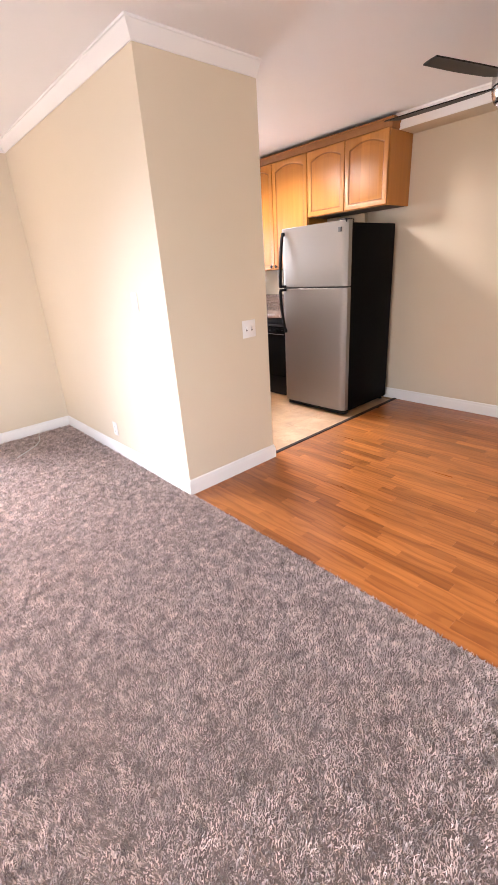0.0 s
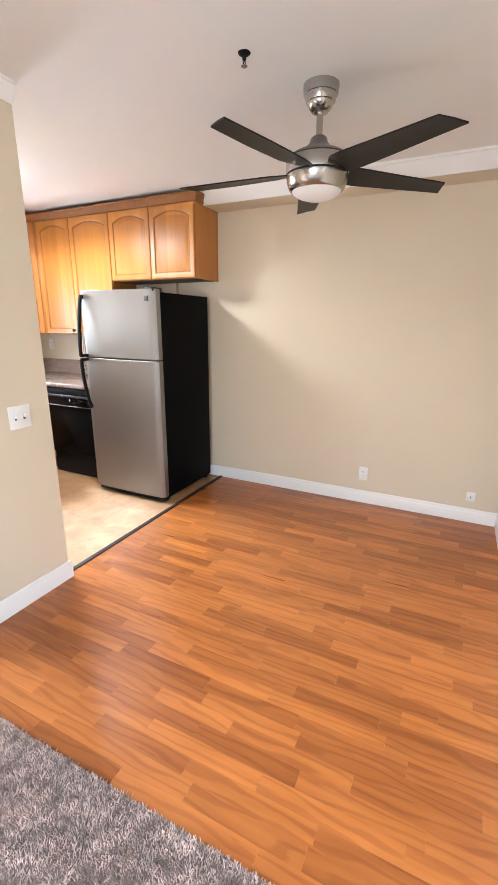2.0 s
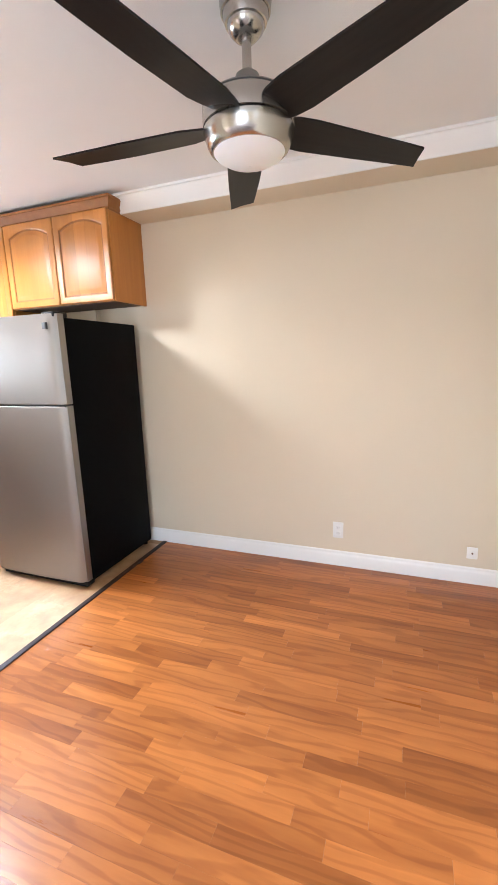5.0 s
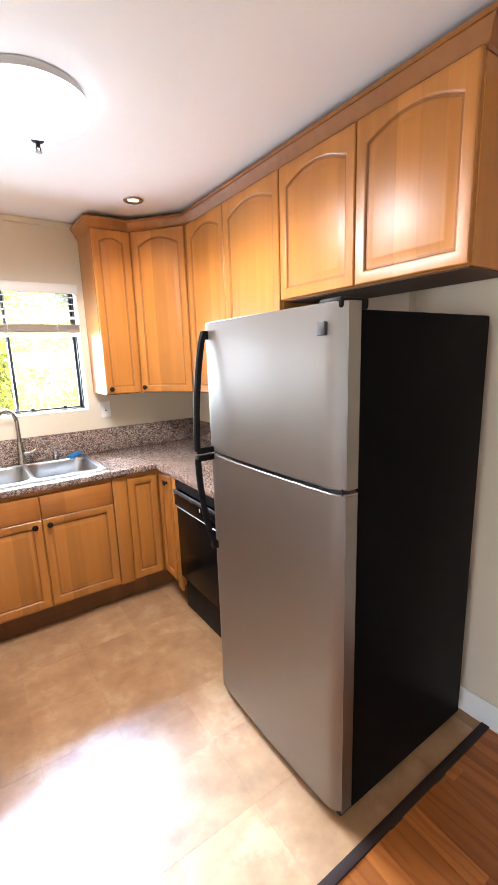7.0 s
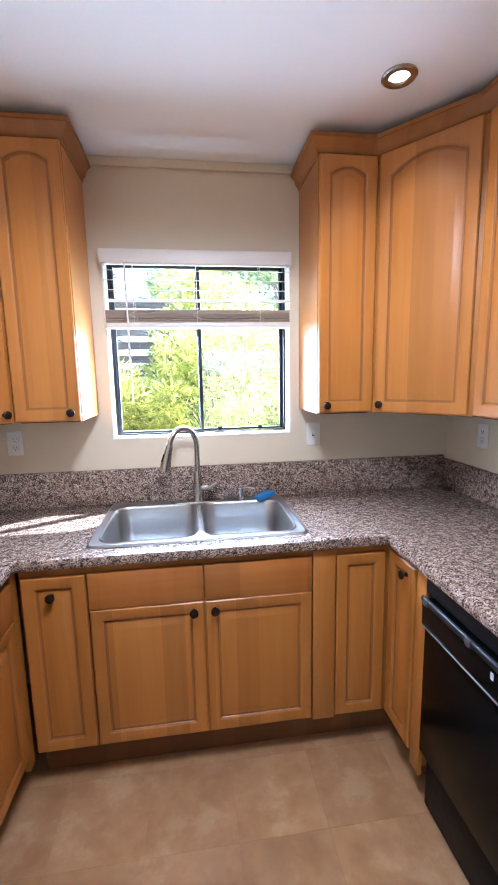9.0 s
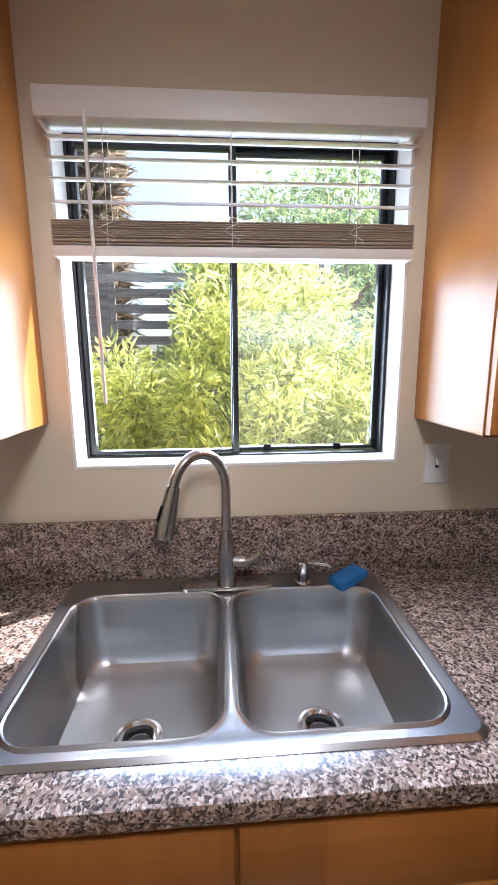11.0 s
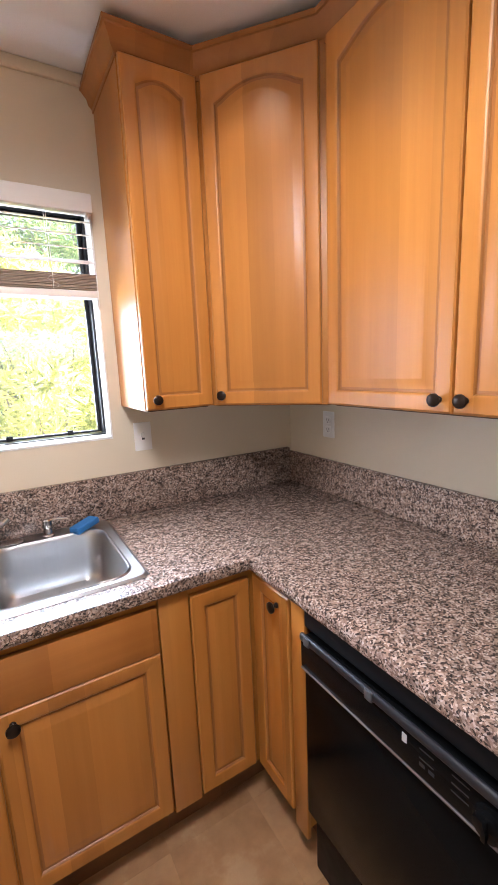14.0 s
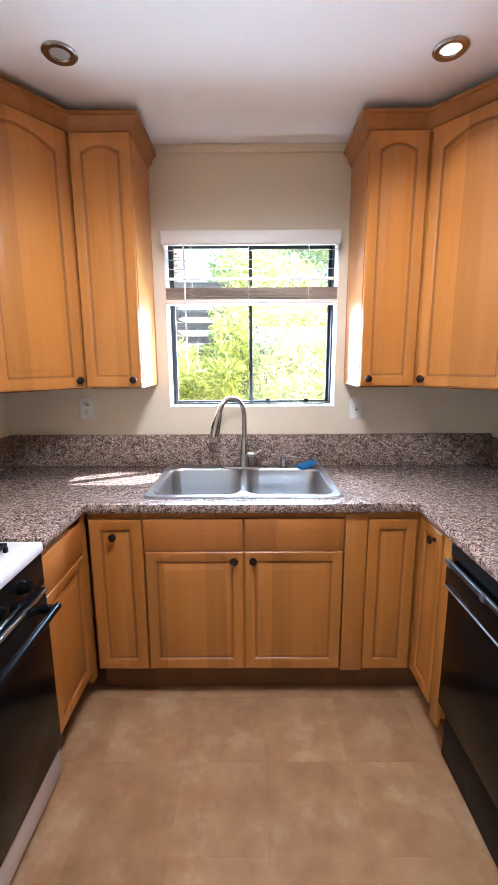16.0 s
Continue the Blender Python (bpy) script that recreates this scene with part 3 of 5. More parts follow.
# lazy-susan corner: a filler and two hinged leaves
c = thing("corner_base_cabinet", pose(3.327, FY, 0), "honey maple corner base cabinet with a bi-fold door", "cabinet", "kitchen base cabinets")
part("body", box(0, 0.32, 0.021, 0.6, 0.15, 0.872), M_WOOD, c)
part("filler", box(0, 0.088, 0.006, 0.0205, 0.152, 0.865, bev=0.002), M_WOOD, c)
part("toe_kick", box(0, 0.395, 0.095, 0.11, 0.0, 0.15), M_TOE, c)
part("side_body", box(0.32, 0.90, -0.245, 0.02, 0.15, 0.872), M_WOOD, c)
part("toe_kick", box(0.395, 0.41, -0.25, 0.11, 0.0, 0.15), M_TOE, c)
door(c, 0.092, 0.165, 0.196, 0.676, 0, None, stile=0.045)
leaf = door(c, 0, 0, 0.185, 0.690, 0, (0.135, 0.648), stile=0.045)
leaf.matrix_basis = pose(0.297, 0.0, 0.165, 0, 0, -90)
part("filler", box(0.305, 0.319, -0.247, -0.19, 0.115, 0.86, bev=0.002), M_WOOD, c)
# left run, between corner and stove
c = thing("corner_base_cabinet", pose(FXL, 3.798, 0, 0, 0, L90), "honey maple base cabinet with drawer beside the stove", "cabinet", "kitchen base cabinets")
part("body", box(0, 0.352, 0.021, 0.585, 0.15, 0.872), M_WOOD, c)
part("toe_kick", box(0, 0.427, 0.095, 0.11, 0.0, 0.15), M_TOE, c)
part("filler", box(0.318, 0.362, 0.002, 0.0205, 0.115, 0.865), M_WOOD, c)
drawer_front(c, 0.004, 0.706, 0.312, 0.138)
door(c, 0.004, 0.168, 0.312, 0.536, 0, None)

# ---- worktop ----
CT0, CT1 = 0.873, 0.915


def slab(bm, plan, z0, z1, r=0.012):
    """A flat slab of a clockwise or anticlockwise plan with a rounded edge."""
    n = len(plan)
    area = sum(plan[i][0] * plan[(i + 1) % n][1] - plan[(i + 1) % n][0] * plan[i][1] for i in range(n))
    if area < 0:
        plan = plan[::-1]
    P = [Vector(p) for p in plan]

    def inset(d):
        out = []
        for i in range(n):
            a, b = (P[i] - P[i - 1]).normalized(), (P[(i + 1) % n] - P[i]).normalized()
            na, nb = Vector((-a.y, a.x)), Vector((-b.y, b.x))
            m = na + nb
            out.append(P[i] + m * (d / max(0.2, m.dot(na))))
        return out
    rows = [(r, z0), (r * 0.3, z0 + r * 0.3), (0, z0 + r), (0, z1 - r), (r * 0.3, z1 - r * 0.3), (r, z1)]
    loft(bm, [[(p.x, p.y, z) for p in inset(d)] for d, z in rows])
    return bm


SX0, SX1, SY0, SY1 = 2.500, 3.326, 4.180, 4.724     # sink's rim
EX, EXL, EY = 3.605, 2.287, 4.115                   # worktop's front edges
bm = bmesh.new()
X0, X1, Y0 = SX0 + 0.02, SX1 - 0.02, SY0 + 0.022
slab(bm, [(EX, 3.17), (WX - 0.001, 3.17), (WX - 0.001, WY - 0.001), (X1, WY - 0.001), (X1, Y0), (X0, Y0), (X0, WY - 0.001),
          (KX + 0.001, WY - 0.001), (KX + 0.001, 3.798), (EXL, 3.798), (EXL, EY), (EX, EY)], CT0, CT1)
bx(bm, X0, X1, SY1 - 0.06, WY - 0.001, CT0 + 0.004, CT1 - 0.0005)
top = tagged(part("worktop", recalc(bm), M_GRANITE), "speckled grey-brown granite worktop with a rounded edge", "countertop", "", "")
bm = bmesh.new()
bx(bm, KX + 0.022, WX - 0.022, WY - 0.022, WY - 0.002, CT1 + 0.0005, 1.085, bev=0.004)
part("backsplash", bm, M_GRANITE, top)
part("backsplash", box(WX - 0.022, WX - 0.002, 3.18, WY - 0.002, CT1 + 0.0005, 1.065, bev=0.004), M_GRANITE, top)
part("backsplash", box(KX + 0.002, KX + 0.022, 3.81, WY - 0.002, CT1 + 0.0005, 1.085, bev=0.004), M_GRANITE, top)

# ---- sink ----
def rounded(x0, x1, y0, y1, r, z, n=6):
    pts = []
    for cx, cy, a0 in ((x1 - r, y1 - r, 0), (x0 + r, y1 - r, 90), (x0 + r, y0 + r, 180), (x1 - r, y0 + r, 270)):
        for i in range(n + 1):
            a = radians(a0 + 90 * i / n)
            pts.append((cx + r * math.cos(a), cy + r * math.sin(a), z))
    return pts


sink = thing("kitchen_sink", pose(0, 0, 0), "double-bowl stainless steel drop-in sink in the granite worktop", "sink")
B1, B2 = (2.540, 2.902, 4.216, 4.640), (2.926, 3.286, 4.216, 4.640)
bm = bmesh.new()
outer = rounded(SX0, SX1, SY0, SY1, 0.03, CT1 + 0.001)
crest = [(x + 0.008 * (1 if x < 2.9 else -1), y + 0.008 * (1 if y < 4.45 else -1), CT1 + 0.008) for x, y, z in outer]
a, b = ring(bm, outer), ring(bm, crest)
bridge(bm, a, b)
fill = list(b)
edges = [bm.edges.get((b[i], b[(i + 1) % len(b)])) for i in range(len(b))]
for x0, x1, y0, y1 in (B1, B2):
    o = ring(bm, rounded(x0 - 0.010, x1 + 0.010, y0 - 0.010, y1 + 0.010, 0.072, CT1 + 0.0055))
    m = ring(bm, rounded(x0 - 0.004, x1 + 0.004, y0 - 0.004, y1 + 0.004, 0.066, CT1 + 0.0095))
    h = ring(bm, rounded(x0, x1, y0, y1, 0.062, CT1 + 0.0075))
    bridge(bm, o, m)
    bridge(bm, m, h)
    h = o
    for i in range(len(h)):
        edges.append(bm.edges.get((h[i], h[(i + 1) % len(h)])))
bmesh.ops.triangle_fill(bm, use_beauty=True, use_dissolve=False, edges=edges)
part("rim", recalc(bm), M_SINK, sink)
for x0, x1, y0, y1 in (B1, B2):
    bm = bmesh.new()
    rows = []
    for d, z in ((0.0, 0.0075), (0.003, 0.002), (0.006, -0.006), (0.012, -0.10), (0.017, -0.145), (0.028, -0.165), (0.05, -0.176), (0.10, -0.180)):
        rows.append(rounded(x0 + d, x1 - d, y0 + d, y1 - d, max(0.02, 0.062 - d * 0.35), CT1 + z))
    cx, cy = (x0 + x1) / 2, (y0 + y1) / 2 - 0.02
    n = len(rows[0])
    ang = [math.atan2(p[1] - cy, p[0] - cx) for p in rows[-1]]
    rows.append([(cx + 0.048 * math.cos(t), cy + 0.048 * math.sin(t), CT1 - 0.183) for t in ang])
    loft(bm, rows, cap=False)
    bowl = part("bowl", bm, M_SINK, sink)
    bm = bmesh.new()
    lathe(bm, [(0.050, CT1 - 0.184), (0.050, CT1 - 0.181), (0.043, CT1 - 0.180), (0.037, CT1 - 0.186), (0.034, CT1 - 0.205), (0.001, CT1 - 0.208)], cx, cy, 28, cap=False)
    part("drain_ring", bm, M_CHROME, bowl, "chrome drain ring")
    part("strainer", lathe(bmesh.new(), [(0.026, CT1 - 0.206), (0.026, CT1 - 0.200), (0.008, CT1 - 0.198), (0.006, CT1 - 0.190), (0.001, CT1 - 0.189)], cx, cy, 20, cap=False), M_SLOT, bowl)

# ---- faucet ----
fx, fy, fz = 2.914, 4.672, CT1 + 0.008
tap = thing("kitchen_faucet", pose(fx, fy, fz), "brushed nickel gooseneck faucet with a pull-down spray head", "faucet")
part("deck_plate", recalc(loft(bmesh.new(), [[(x, y, z) for x, y, _ in rounded(-0.125 + d, 0.125 - d, -0.03 + d, 0.03 - d, 0.028 - d * 0.5, 0)] for d, z in ((0, 0), (0, 0.003), (0.004, 0.006))])), M_SATIN, tap)
part("base", lathe(bmesh.new(), [(0.027, 0.005), (0.027, 0.010), (0.025, 0.014), (0.0245, 0.06), (0.021, 0.10), (0.016, 0.145), (0.0145, 0.155)], seg=28), M_SATIN, tap)
ext = Vector((-0.125, -0.075, 0)).normalized()
pts = [Vector((0, 0, 0.15)), Vector((0, 0, 0.20)), Vector((0, 0, 0.27))]
for i in range(1, 13):
    a = math.pi * i / 12 * 0.93
    pts.append(Vector((0, 0, 0.27)) + ext * 0.072 * (1 - math.cos(a)) + Vector((0, 0, 0.092 * math.sin(a))))
part("spout", recalc(tube(bmesh.new(), pts, 0.0125, 16)), M_SATIN, tap)
p, d = pts[-1], (pts[-1] - pts[-2]).normalized()
head = part("spray_head", recalc(tube(bmesh.new(), [p - d * 0.004, p + d * 0.012, p + d * 0.02, p + d * 0.09, p + d * 0.118], [0.0155, 0.0175, 0.0175, 0.0235, 0.0222], 20)), M_SATIN, tap)
part("spray_button", recalc(tube(bmesh.new(), [p + d * 0.04 + ext * 0.017, p + d * 0.075 + ext * 0.021], 0.006, 10)), M_BLACKMATT, head, "black spray button")
part("handle", recalc(tube(bmesh.new(), [(0.018, -0.004, 0.068), (0.05, -0.010, 0.070), (0.058, -0.012, 0.072), (0.078, -0.018, 0.086), (0.088, -0.02, 0.096)], [0.017, 0.0165, 0.012, 0.009, 0.007], 14)), M_SATIN, tap)
soap = thing("soap_dispenser", pose(3.115, 4.664, fz), "small brushed nickel soap dispenser pump beside the faucet", "dispenser")
part("body", lathe(bmesh.new(), [(0.021, 0), (0.021, 0.006), (0.015, 0.010), (0.013, 0.03), (0.0155, 0.034), (0.0155, 0.058), (0.012, 0.062)], seg=22), M_SATIN, soap)
part("nozzle", recalc(tube(bmesh.new(), [(0.0, 0, 0.056), (0.03, -0.012, 0.062), (0.06, -0.022, 0.060), (0.068, -0.025, 0.055)], 0.0045, 10)), M_SATIN, soap)
bm = bmesh.new()
bx(bm, -0.045, 0.045, -0.03, 0.03, 0.0, 0.024, bev=0.006)
for v in bm.verts:
    v.co.z += 0.010 * math.sin(v.co.x * 42 + 0.6) + 0.010
sponge = tagged(part("sponge", bm, M_SPONGE), "curled blue kitchen sponge on the sink rim", "sponge")
sponge.matrix_world = pose(3.235, 4.655, fz - 0.006, -6, 0, 24)

# ---- refrigerator ----
fr = thing("refrigerator", pose(3.455, 3.16, 0, 0, 0, R90), "stainless steel top-freezer refrigerator with black textured sides", "refrigerator")
FW = 0.762
part("cabinet_body", box(0.004, FW - 0.004, 0.085, 0.765, 0.035, 1.685, bev=0.008), M_FRIDGE_BLACK, fr)


def fridge_door(z0, z1):
    """A door whose front bows out and whose edges are rounded."""
    bm = bmesh.new()
    n = 36
    prof = [(0.0, 0.080), (0.0, 0.035)]
    for i in range(n + 1):
        u = i / n
        x = 0.004 + (FW - 0.008) * u
        e = min(u, 1 - u) * FW
        y = 0.004 + 0.010 * (2 * u - 1) ** 2 + 0.026 * max(0.0, 1 - e / 0.042) ** 2
        prof.append((x, y))
    prof += [(FW, 0.035), (FW, 0.080)]
    loft(bm, [[(x, y + (0.003 if k in (0, 3) else 0), z) for x, y in prof] for k, z in enumerate((z0, z0 + 0.003, z1 - 0.003, z1))])
    return recalc(bm)


for name, z0, z1 in (("freezer_door", 1.19, 1.705), ("fridge_door", 0.055, 1.178)):
    d = part(name, fridge_door(z0, z1), M_STEEL, fr)
    part("edge_trim", box(FW - 0.0015, FW + 0.002, 0.030, 0.079, z0 + 0.004, z1 - 0.004, bev=0.001, seg=1), M_EDGE, d, "brushed grey door edge trim")
    top_handle = name == "freezer_door"
    h0, h1 = (1.20, 1.67) if top_handle else (0.79, 1.168)
    pts = []
    for i in range(13):
        u = i / 12
        far = u if top_handle else 1 - u
        pts.append((0.045, -0.002 - 0.056 * math.cos(far * math.pi / 2) ** 0.75, h0 + (h1 - h0) * u))
    bm = bmesh.new()
    rows = []
    for x, y, z in pts:
        rows.append([(x + dx, y + dy, z) for dx, dy in ((-0.014, 0.008), (-0.011, -0.009), (0, -0.013), (0.011, -0.009), (0.014, 0.008))])
    loft(bm, rows)
    k = h0 if top_handle else h1
    bx(bm, 0.031, 0.059, -0.060, 0.022, k - 0.012, k + 0.012, bev=0.005)
    k = h1 if top_handle else h0
    bx(bm, 0.031, 0.059, -0.012, 0.022, k - 0.03, k + 0.004, bev=0.005)
    part("handle", recalc(bm), M_BLACKMATT, d, "curved black door handle")
    if top_handle:
        part("badge", box(FW - 0.085, FW - 0.055, -0.001, 0.012, 1.62, 1.656, bev=0.002), M_GREYTRIM, d, "small square grey badge")
part("gasket", box(0.012, FW - 0.012, 0.03, 0.086, 1.172, 1.196), M_SLOT, fr)
part("kick_grille", box(0.02, FW - 0.02, 0.05, 0.12, 0.008, 0.052, bev=0.004), M_BLACKMATT, fr)
part("hinge_cover", box(FW - 0.10, FW - 0.015, 0.02, 0.13, 1.685, 1.717, bev=0.008), M_BLACKMATT, fr)
for x in (0.05, FW - 0.05):
    for y in (0.12, 0.74):
        part("foot", lathe(bmesh.new(), [(0.018, 0.0), (0.018, 0.012), (0.010, 0.016), (0.010, 0.04)], x, y, 12), M_BLACKMATT, fr)
paper = tagged(part("paper_stack", box(-0.12, 0.12, -0.09, 0.09, 0, 0.012, bev=0.002), M_PLATE), "flat white booklet lying on the refrigerator", "booklet")
paper.matrix_world = pose(3.68, 2.95, 1.686, 0, 0, 6)

# ---- dishwasher ----
dw = thing("dishwasher", pose(FXR, 3.885, 0, 0, 0, R90), "built-in black dishwasher under the granite worktop", "dishwasher")
DW = 0.60
part("tub_body", box(0.004, DW - 0.004, 0.025, 0.56, 0.22, 0.868), M_BLACKMATT, dw)
part("door", box(0.004, DW - 0.004, 0.0, 0.03, 0.232, 0.694, bev=0.004), M_BLACK, dw, "glossy black door panel")
cp = part("control_panel", box(0.004, DW - 0.004, -0.014, 0.03, 0.704, 0.79, bev=0.005), M_BLACK, dw, "black control panel")
part("trim_line", box(0.006, DW - 0.006, -0.016, -0.012, 0.700, 0.705, bev=0.001, seg=1), M_EDGE, cp, "thin bright metal trim line")
part("top_bar", box(0.004, DW - 0.004, -0.002, 0.03, 0.812, 0.862, bev=0.006), M_BLACKMATT, dw)
part("latch_handle", box(0.010, DW - 0.010, -0.024, -0.010, 0.786, 0.808, bev=0.007, seg=3), M_DARKTRIM, cp, "charcoal rounded pull rail")
for x in (0.03, 0.235):
    part("latch_end", box(x, x + 0.022, -0.0265, -0.020, 0.784, 0.809, bev=0.003), M_GREYTRIM, cp, "grey latch end piece")
bm = bmesh.new()
lathe(bm, [(0.030, 0.0), (0.030, 0.004), (0.024, 0.006), (0.023, 0.016), (0.020, 0.018), (0.002, 0.018)], seg=28)
bx(bm, -0.004, 0.004, -0.020, 0.020, 0.017, 0.024, bev=0.001)
bmesh.ops.transform(bm, matrix=Matrix.Translation((0.500, -0.014, 0.742)) @ Matrix.Rotation(radians(90), 4, 'X'), verts=bm.verts)
part("dial", recalc(bm), M_BLACK, cp, "round black timer dial")
for x, z, w, h in ((0.325, 0.750, 0.011, 0.020), (0.365, 0.765, 0.03, 0.003), (0.365, 0.745, 0.03, 0.003), (0.365, 0.73, 0.012, 0.008), (0.385, 0.73, 0.012, 0.008),
                   (0.43, 0.768, 0.032, 0.003), (0.43, 0.752, 0.032, 0.003), (0.43, 0.736, 0.032, 0.003), (0.555, 0.768, 0.03, 0.003), (0.555, 0.742, 0.03, 0.010)):
    part("printed_mark", box(x, x + w, -0.0146, -0.0135, z, z + h), M_PRINT if (x, w) == (0.325, 0.011) else M_DARKTRIM, cp)
part("kick_panel", box(0.004, DW - 0.004, 0.03, 0.06, 0.010, 0.222, bev=0.004), M_BLACKMATT, dw)

# ---- stove ----
st = thing("stove", pose(2.300, 3.035, 0, 0, 0, L90), "white-topped range with a black glass oven door", "stove")
SW = 0.757
part("body", box(0.002, SW - 0.002, 0.05, 0.64, 0.04, 0.876, bev=0.004), M_ENAMEL, st)
part("cooktop", box(0.0, SW, 0.012, 0.64, 0.872, 0.908, bev=0.010), M_ENAMEL, st, "white enamel cooktop with rounded front edge")
part("control_panel", box(0.002, SW - 0.002, 0.02, 0.06, 0.762, 0.871, bev=0.005), M_BLACK, st, "glossy black control panel")
ov = part("oven_door", box(0.002, SW - 0.002, 0.018, 0.055, 0.150, 0.752, bev=0.006), M_BLACK, st, "black glass oven door")
part("door_trim", box(0.004, SW - 0.004, 0.012, 0.020, 0.738, 0.750, bev=0.002), M_CHROME, ov, "bright trim strip")
bm = bmesh.new()
tube(bm, [(0.03, -0.028, 0.70), (SW / 2, -0.034, 0.70), (SW - 0.03, -0.028, 0.70)], 0.012, 14)
for x in (0.05, SW - 0.05):
    bx(bm, x - 0.015, x + 0.015, -0.026, 0.02, 0.69, 0.71, bev=0.004)
part("oven_handle", recalc(bm), M_BLACK, ov, "black bar handle")
part("drawer", box(0.002, SW - 0.002, 0.026, 0.055, 0.040, 0.142, bev=0.006), M_ENAMEL, st, "white storage drawer")
part("plinth", box(0.02, SW - 0.02, 0.08, 0.6, 0.0, 0.045), M_SLOT, st)
for i, x in enumerate((0.12, 0.25, 0.50, 0.63)):
    bm = bmesh.new()
    lathe(bm, [(0.022, 0.0), (0.022, 0.006), (0.017, 0.010), (0.016, 0.026), (0.012, 0.028)], seg=20)
    bmesh.ops.transform(bm, matrix=Matrix.Translation((x, 0.02, 0.82)) @ Matrix.Rotation(radians(90), 4, 'X'), verts=bm.verts)
    part("burner_knob", recalc(bm), M_BLACK, st, "black burner knob")
for x in (0.19, 0.57):
    for y in (0.19, 0.47):
        g = part("burner_grate", bmesh.new(), M_BLACKMATT, st, "black cast burner grate")
        bm = bmesh.new()
        for s in (-0.105, 0.105):
            bx(bm, x + s - 0.005, x + s + 0.005, y - 0.11, y + 0.11, 0.926, 0.936, bev=0.002)
            bx(bm, x - 0.11, x + 0.11, y + s - 0.005, y + s + 0.005, 0.925, 0.935, bev=0.002)
            for s2 in (-0.105, 0.105):
                bx(bm, x + s - 0.006, x + s + 0.006, y + s2 - 0.006, y + s2 + 0.006, 0.907, 0.924, bev=0.002)
        bx(bm, x - 0.105, x + 0.105, y - 0.004, y + 0.004, 0.926, 0.935)
        bx(bm, x - 0.004, x + 0.004, y - 0.105, y + 0.105, 0.926, 0.935)
        g.data = mesh_of("burner_grate", bm, M_BLACKMATT)
        part("burner", lathe(bmesh.new(), [(0.05, 0.907), (0.05, 0.912), (0.032, 0.914), (0.030, 0.922), (0.01, 0.924)], x, y, 24), M_BLACKMATT, st)

# ---- window ----
win = thing("window_1", pose(0, 0, 0), "black aluminium sliding window in a white reveal", "window", "", "structure")
bm = bmesh.new()
R0 = 4.752
bx(bm, W0 - 0.001, W0 + 0.006, R0 - 0.004, 4.835, WZ0 - 0.001, WZ1)
bx(bm, W1 - 0.006, W1 + 0.001, R0 - 0.004, 4.835, WZ0 - 0.001, WZ1)
bx(bm, W0 + 0.006, W1 - 0.006, R0 - 0.004, 4.835, WZ1 - 0.006, WZ1 + 0.001)
part("reveal", bm, M_TRIM, win, "white painted reveal")
part("window_sill", box(W0 + 0.006, W1 - 0.006, R0 - 0.005, 4.835, WZ0 - 0.001, WZ0 + 0.008, bev=0.002), M_TRIM, win, "white painted sill")


def frame_bars(x0, x1, z0, z1, y0, y1, w):
    bm = bmesh.new()
    bx(bm, x0, x0 + w, y0, y1, z0, z1, bev=0.002)
    bx(bm, x1 - w, x1, y0, y1, z0, z1, bev=0.002)
    bx(bm, x0 + w, x1 - w, y0, y1, z0, z0 + w * 0.6, bev=0.002)
    bx(bm, x0 + w, x1 - w, y0, y1, z1 - w, z1, bev=0.002)
    return bm


part("window_frame", frame_bars(W0 + 0.006, W1 - 0.006, WZ0 + 0.008, WZ1 - 0.006, 4.835, 4.895, 0.008), M_ALU, win)
for name, x0, x1, y in (("sliding_sash", 2.536, 2.958, 4.842), ("fixed_sash", 2.938, 3.372, 4.868)):
    s = part(name, frame_bars(x0, x1, WZ0 + 0.016, WZ1 - 0.014, y, y + 0.022, 0.015 if name == "fixed_sash" else 0.016), M_ALU, win)
    pane = part("pane", box(x0 + 0.012, x1 - 0.012, y + 0.009, y + 0.012, WZ0 + 0.028, WZ1 - 0.026), M_GLASS, s, "clear glass pane")
    pane.visible_shadow = False
screen = part("insect_screen", box(2.966, 3.368, 4.9135, 4.9145, WZ0 + 0.02, WZ1 - 0.02), M_SCREEN, win, "fine grey insect screen")
screen.visible_shadow = False
for x in (3.03, 3.24):
    part("sash_stop", box(x, x + 0.022, 4.858, 4.867, WZ0 + 0.016, WZ0 + 0.034, bev=0.002), M_BLACKMATT, win)

blind = thing("window_blind", pose(0, 0, 0), "white slatted blind drawn halfway up, slats stacked below", "blind")
part("valance", box(2.526, 3.374, 4.662, 4.678, 2.009, 2.068, bev=0.003), M_BLIND, blind, "white valance board")
for x in (2.526, 3.362):
    part("valance_return", box(x, x + 0.012, 4.678, 4.75, 2.009, 2.068, bev=0.002), M_BLIND, blind)
part("headrail", box(2.532, 3.374, 4.68, 4.74, 2.018, 2.060, bev=0.003), M_BLIND, blind)


def slat(z, tilt, name="slat", mat=None):
    bm = box(-0.418, 0.418, -0.024, 0.024, -0.0014, 0.0014, bev=0.001, seg=1)
    ob = part(name, bm, mat or M_BLIND, blind)
    ob.matrix_basis = pose(2.953, 4.708, z, tilt, 0, 0)


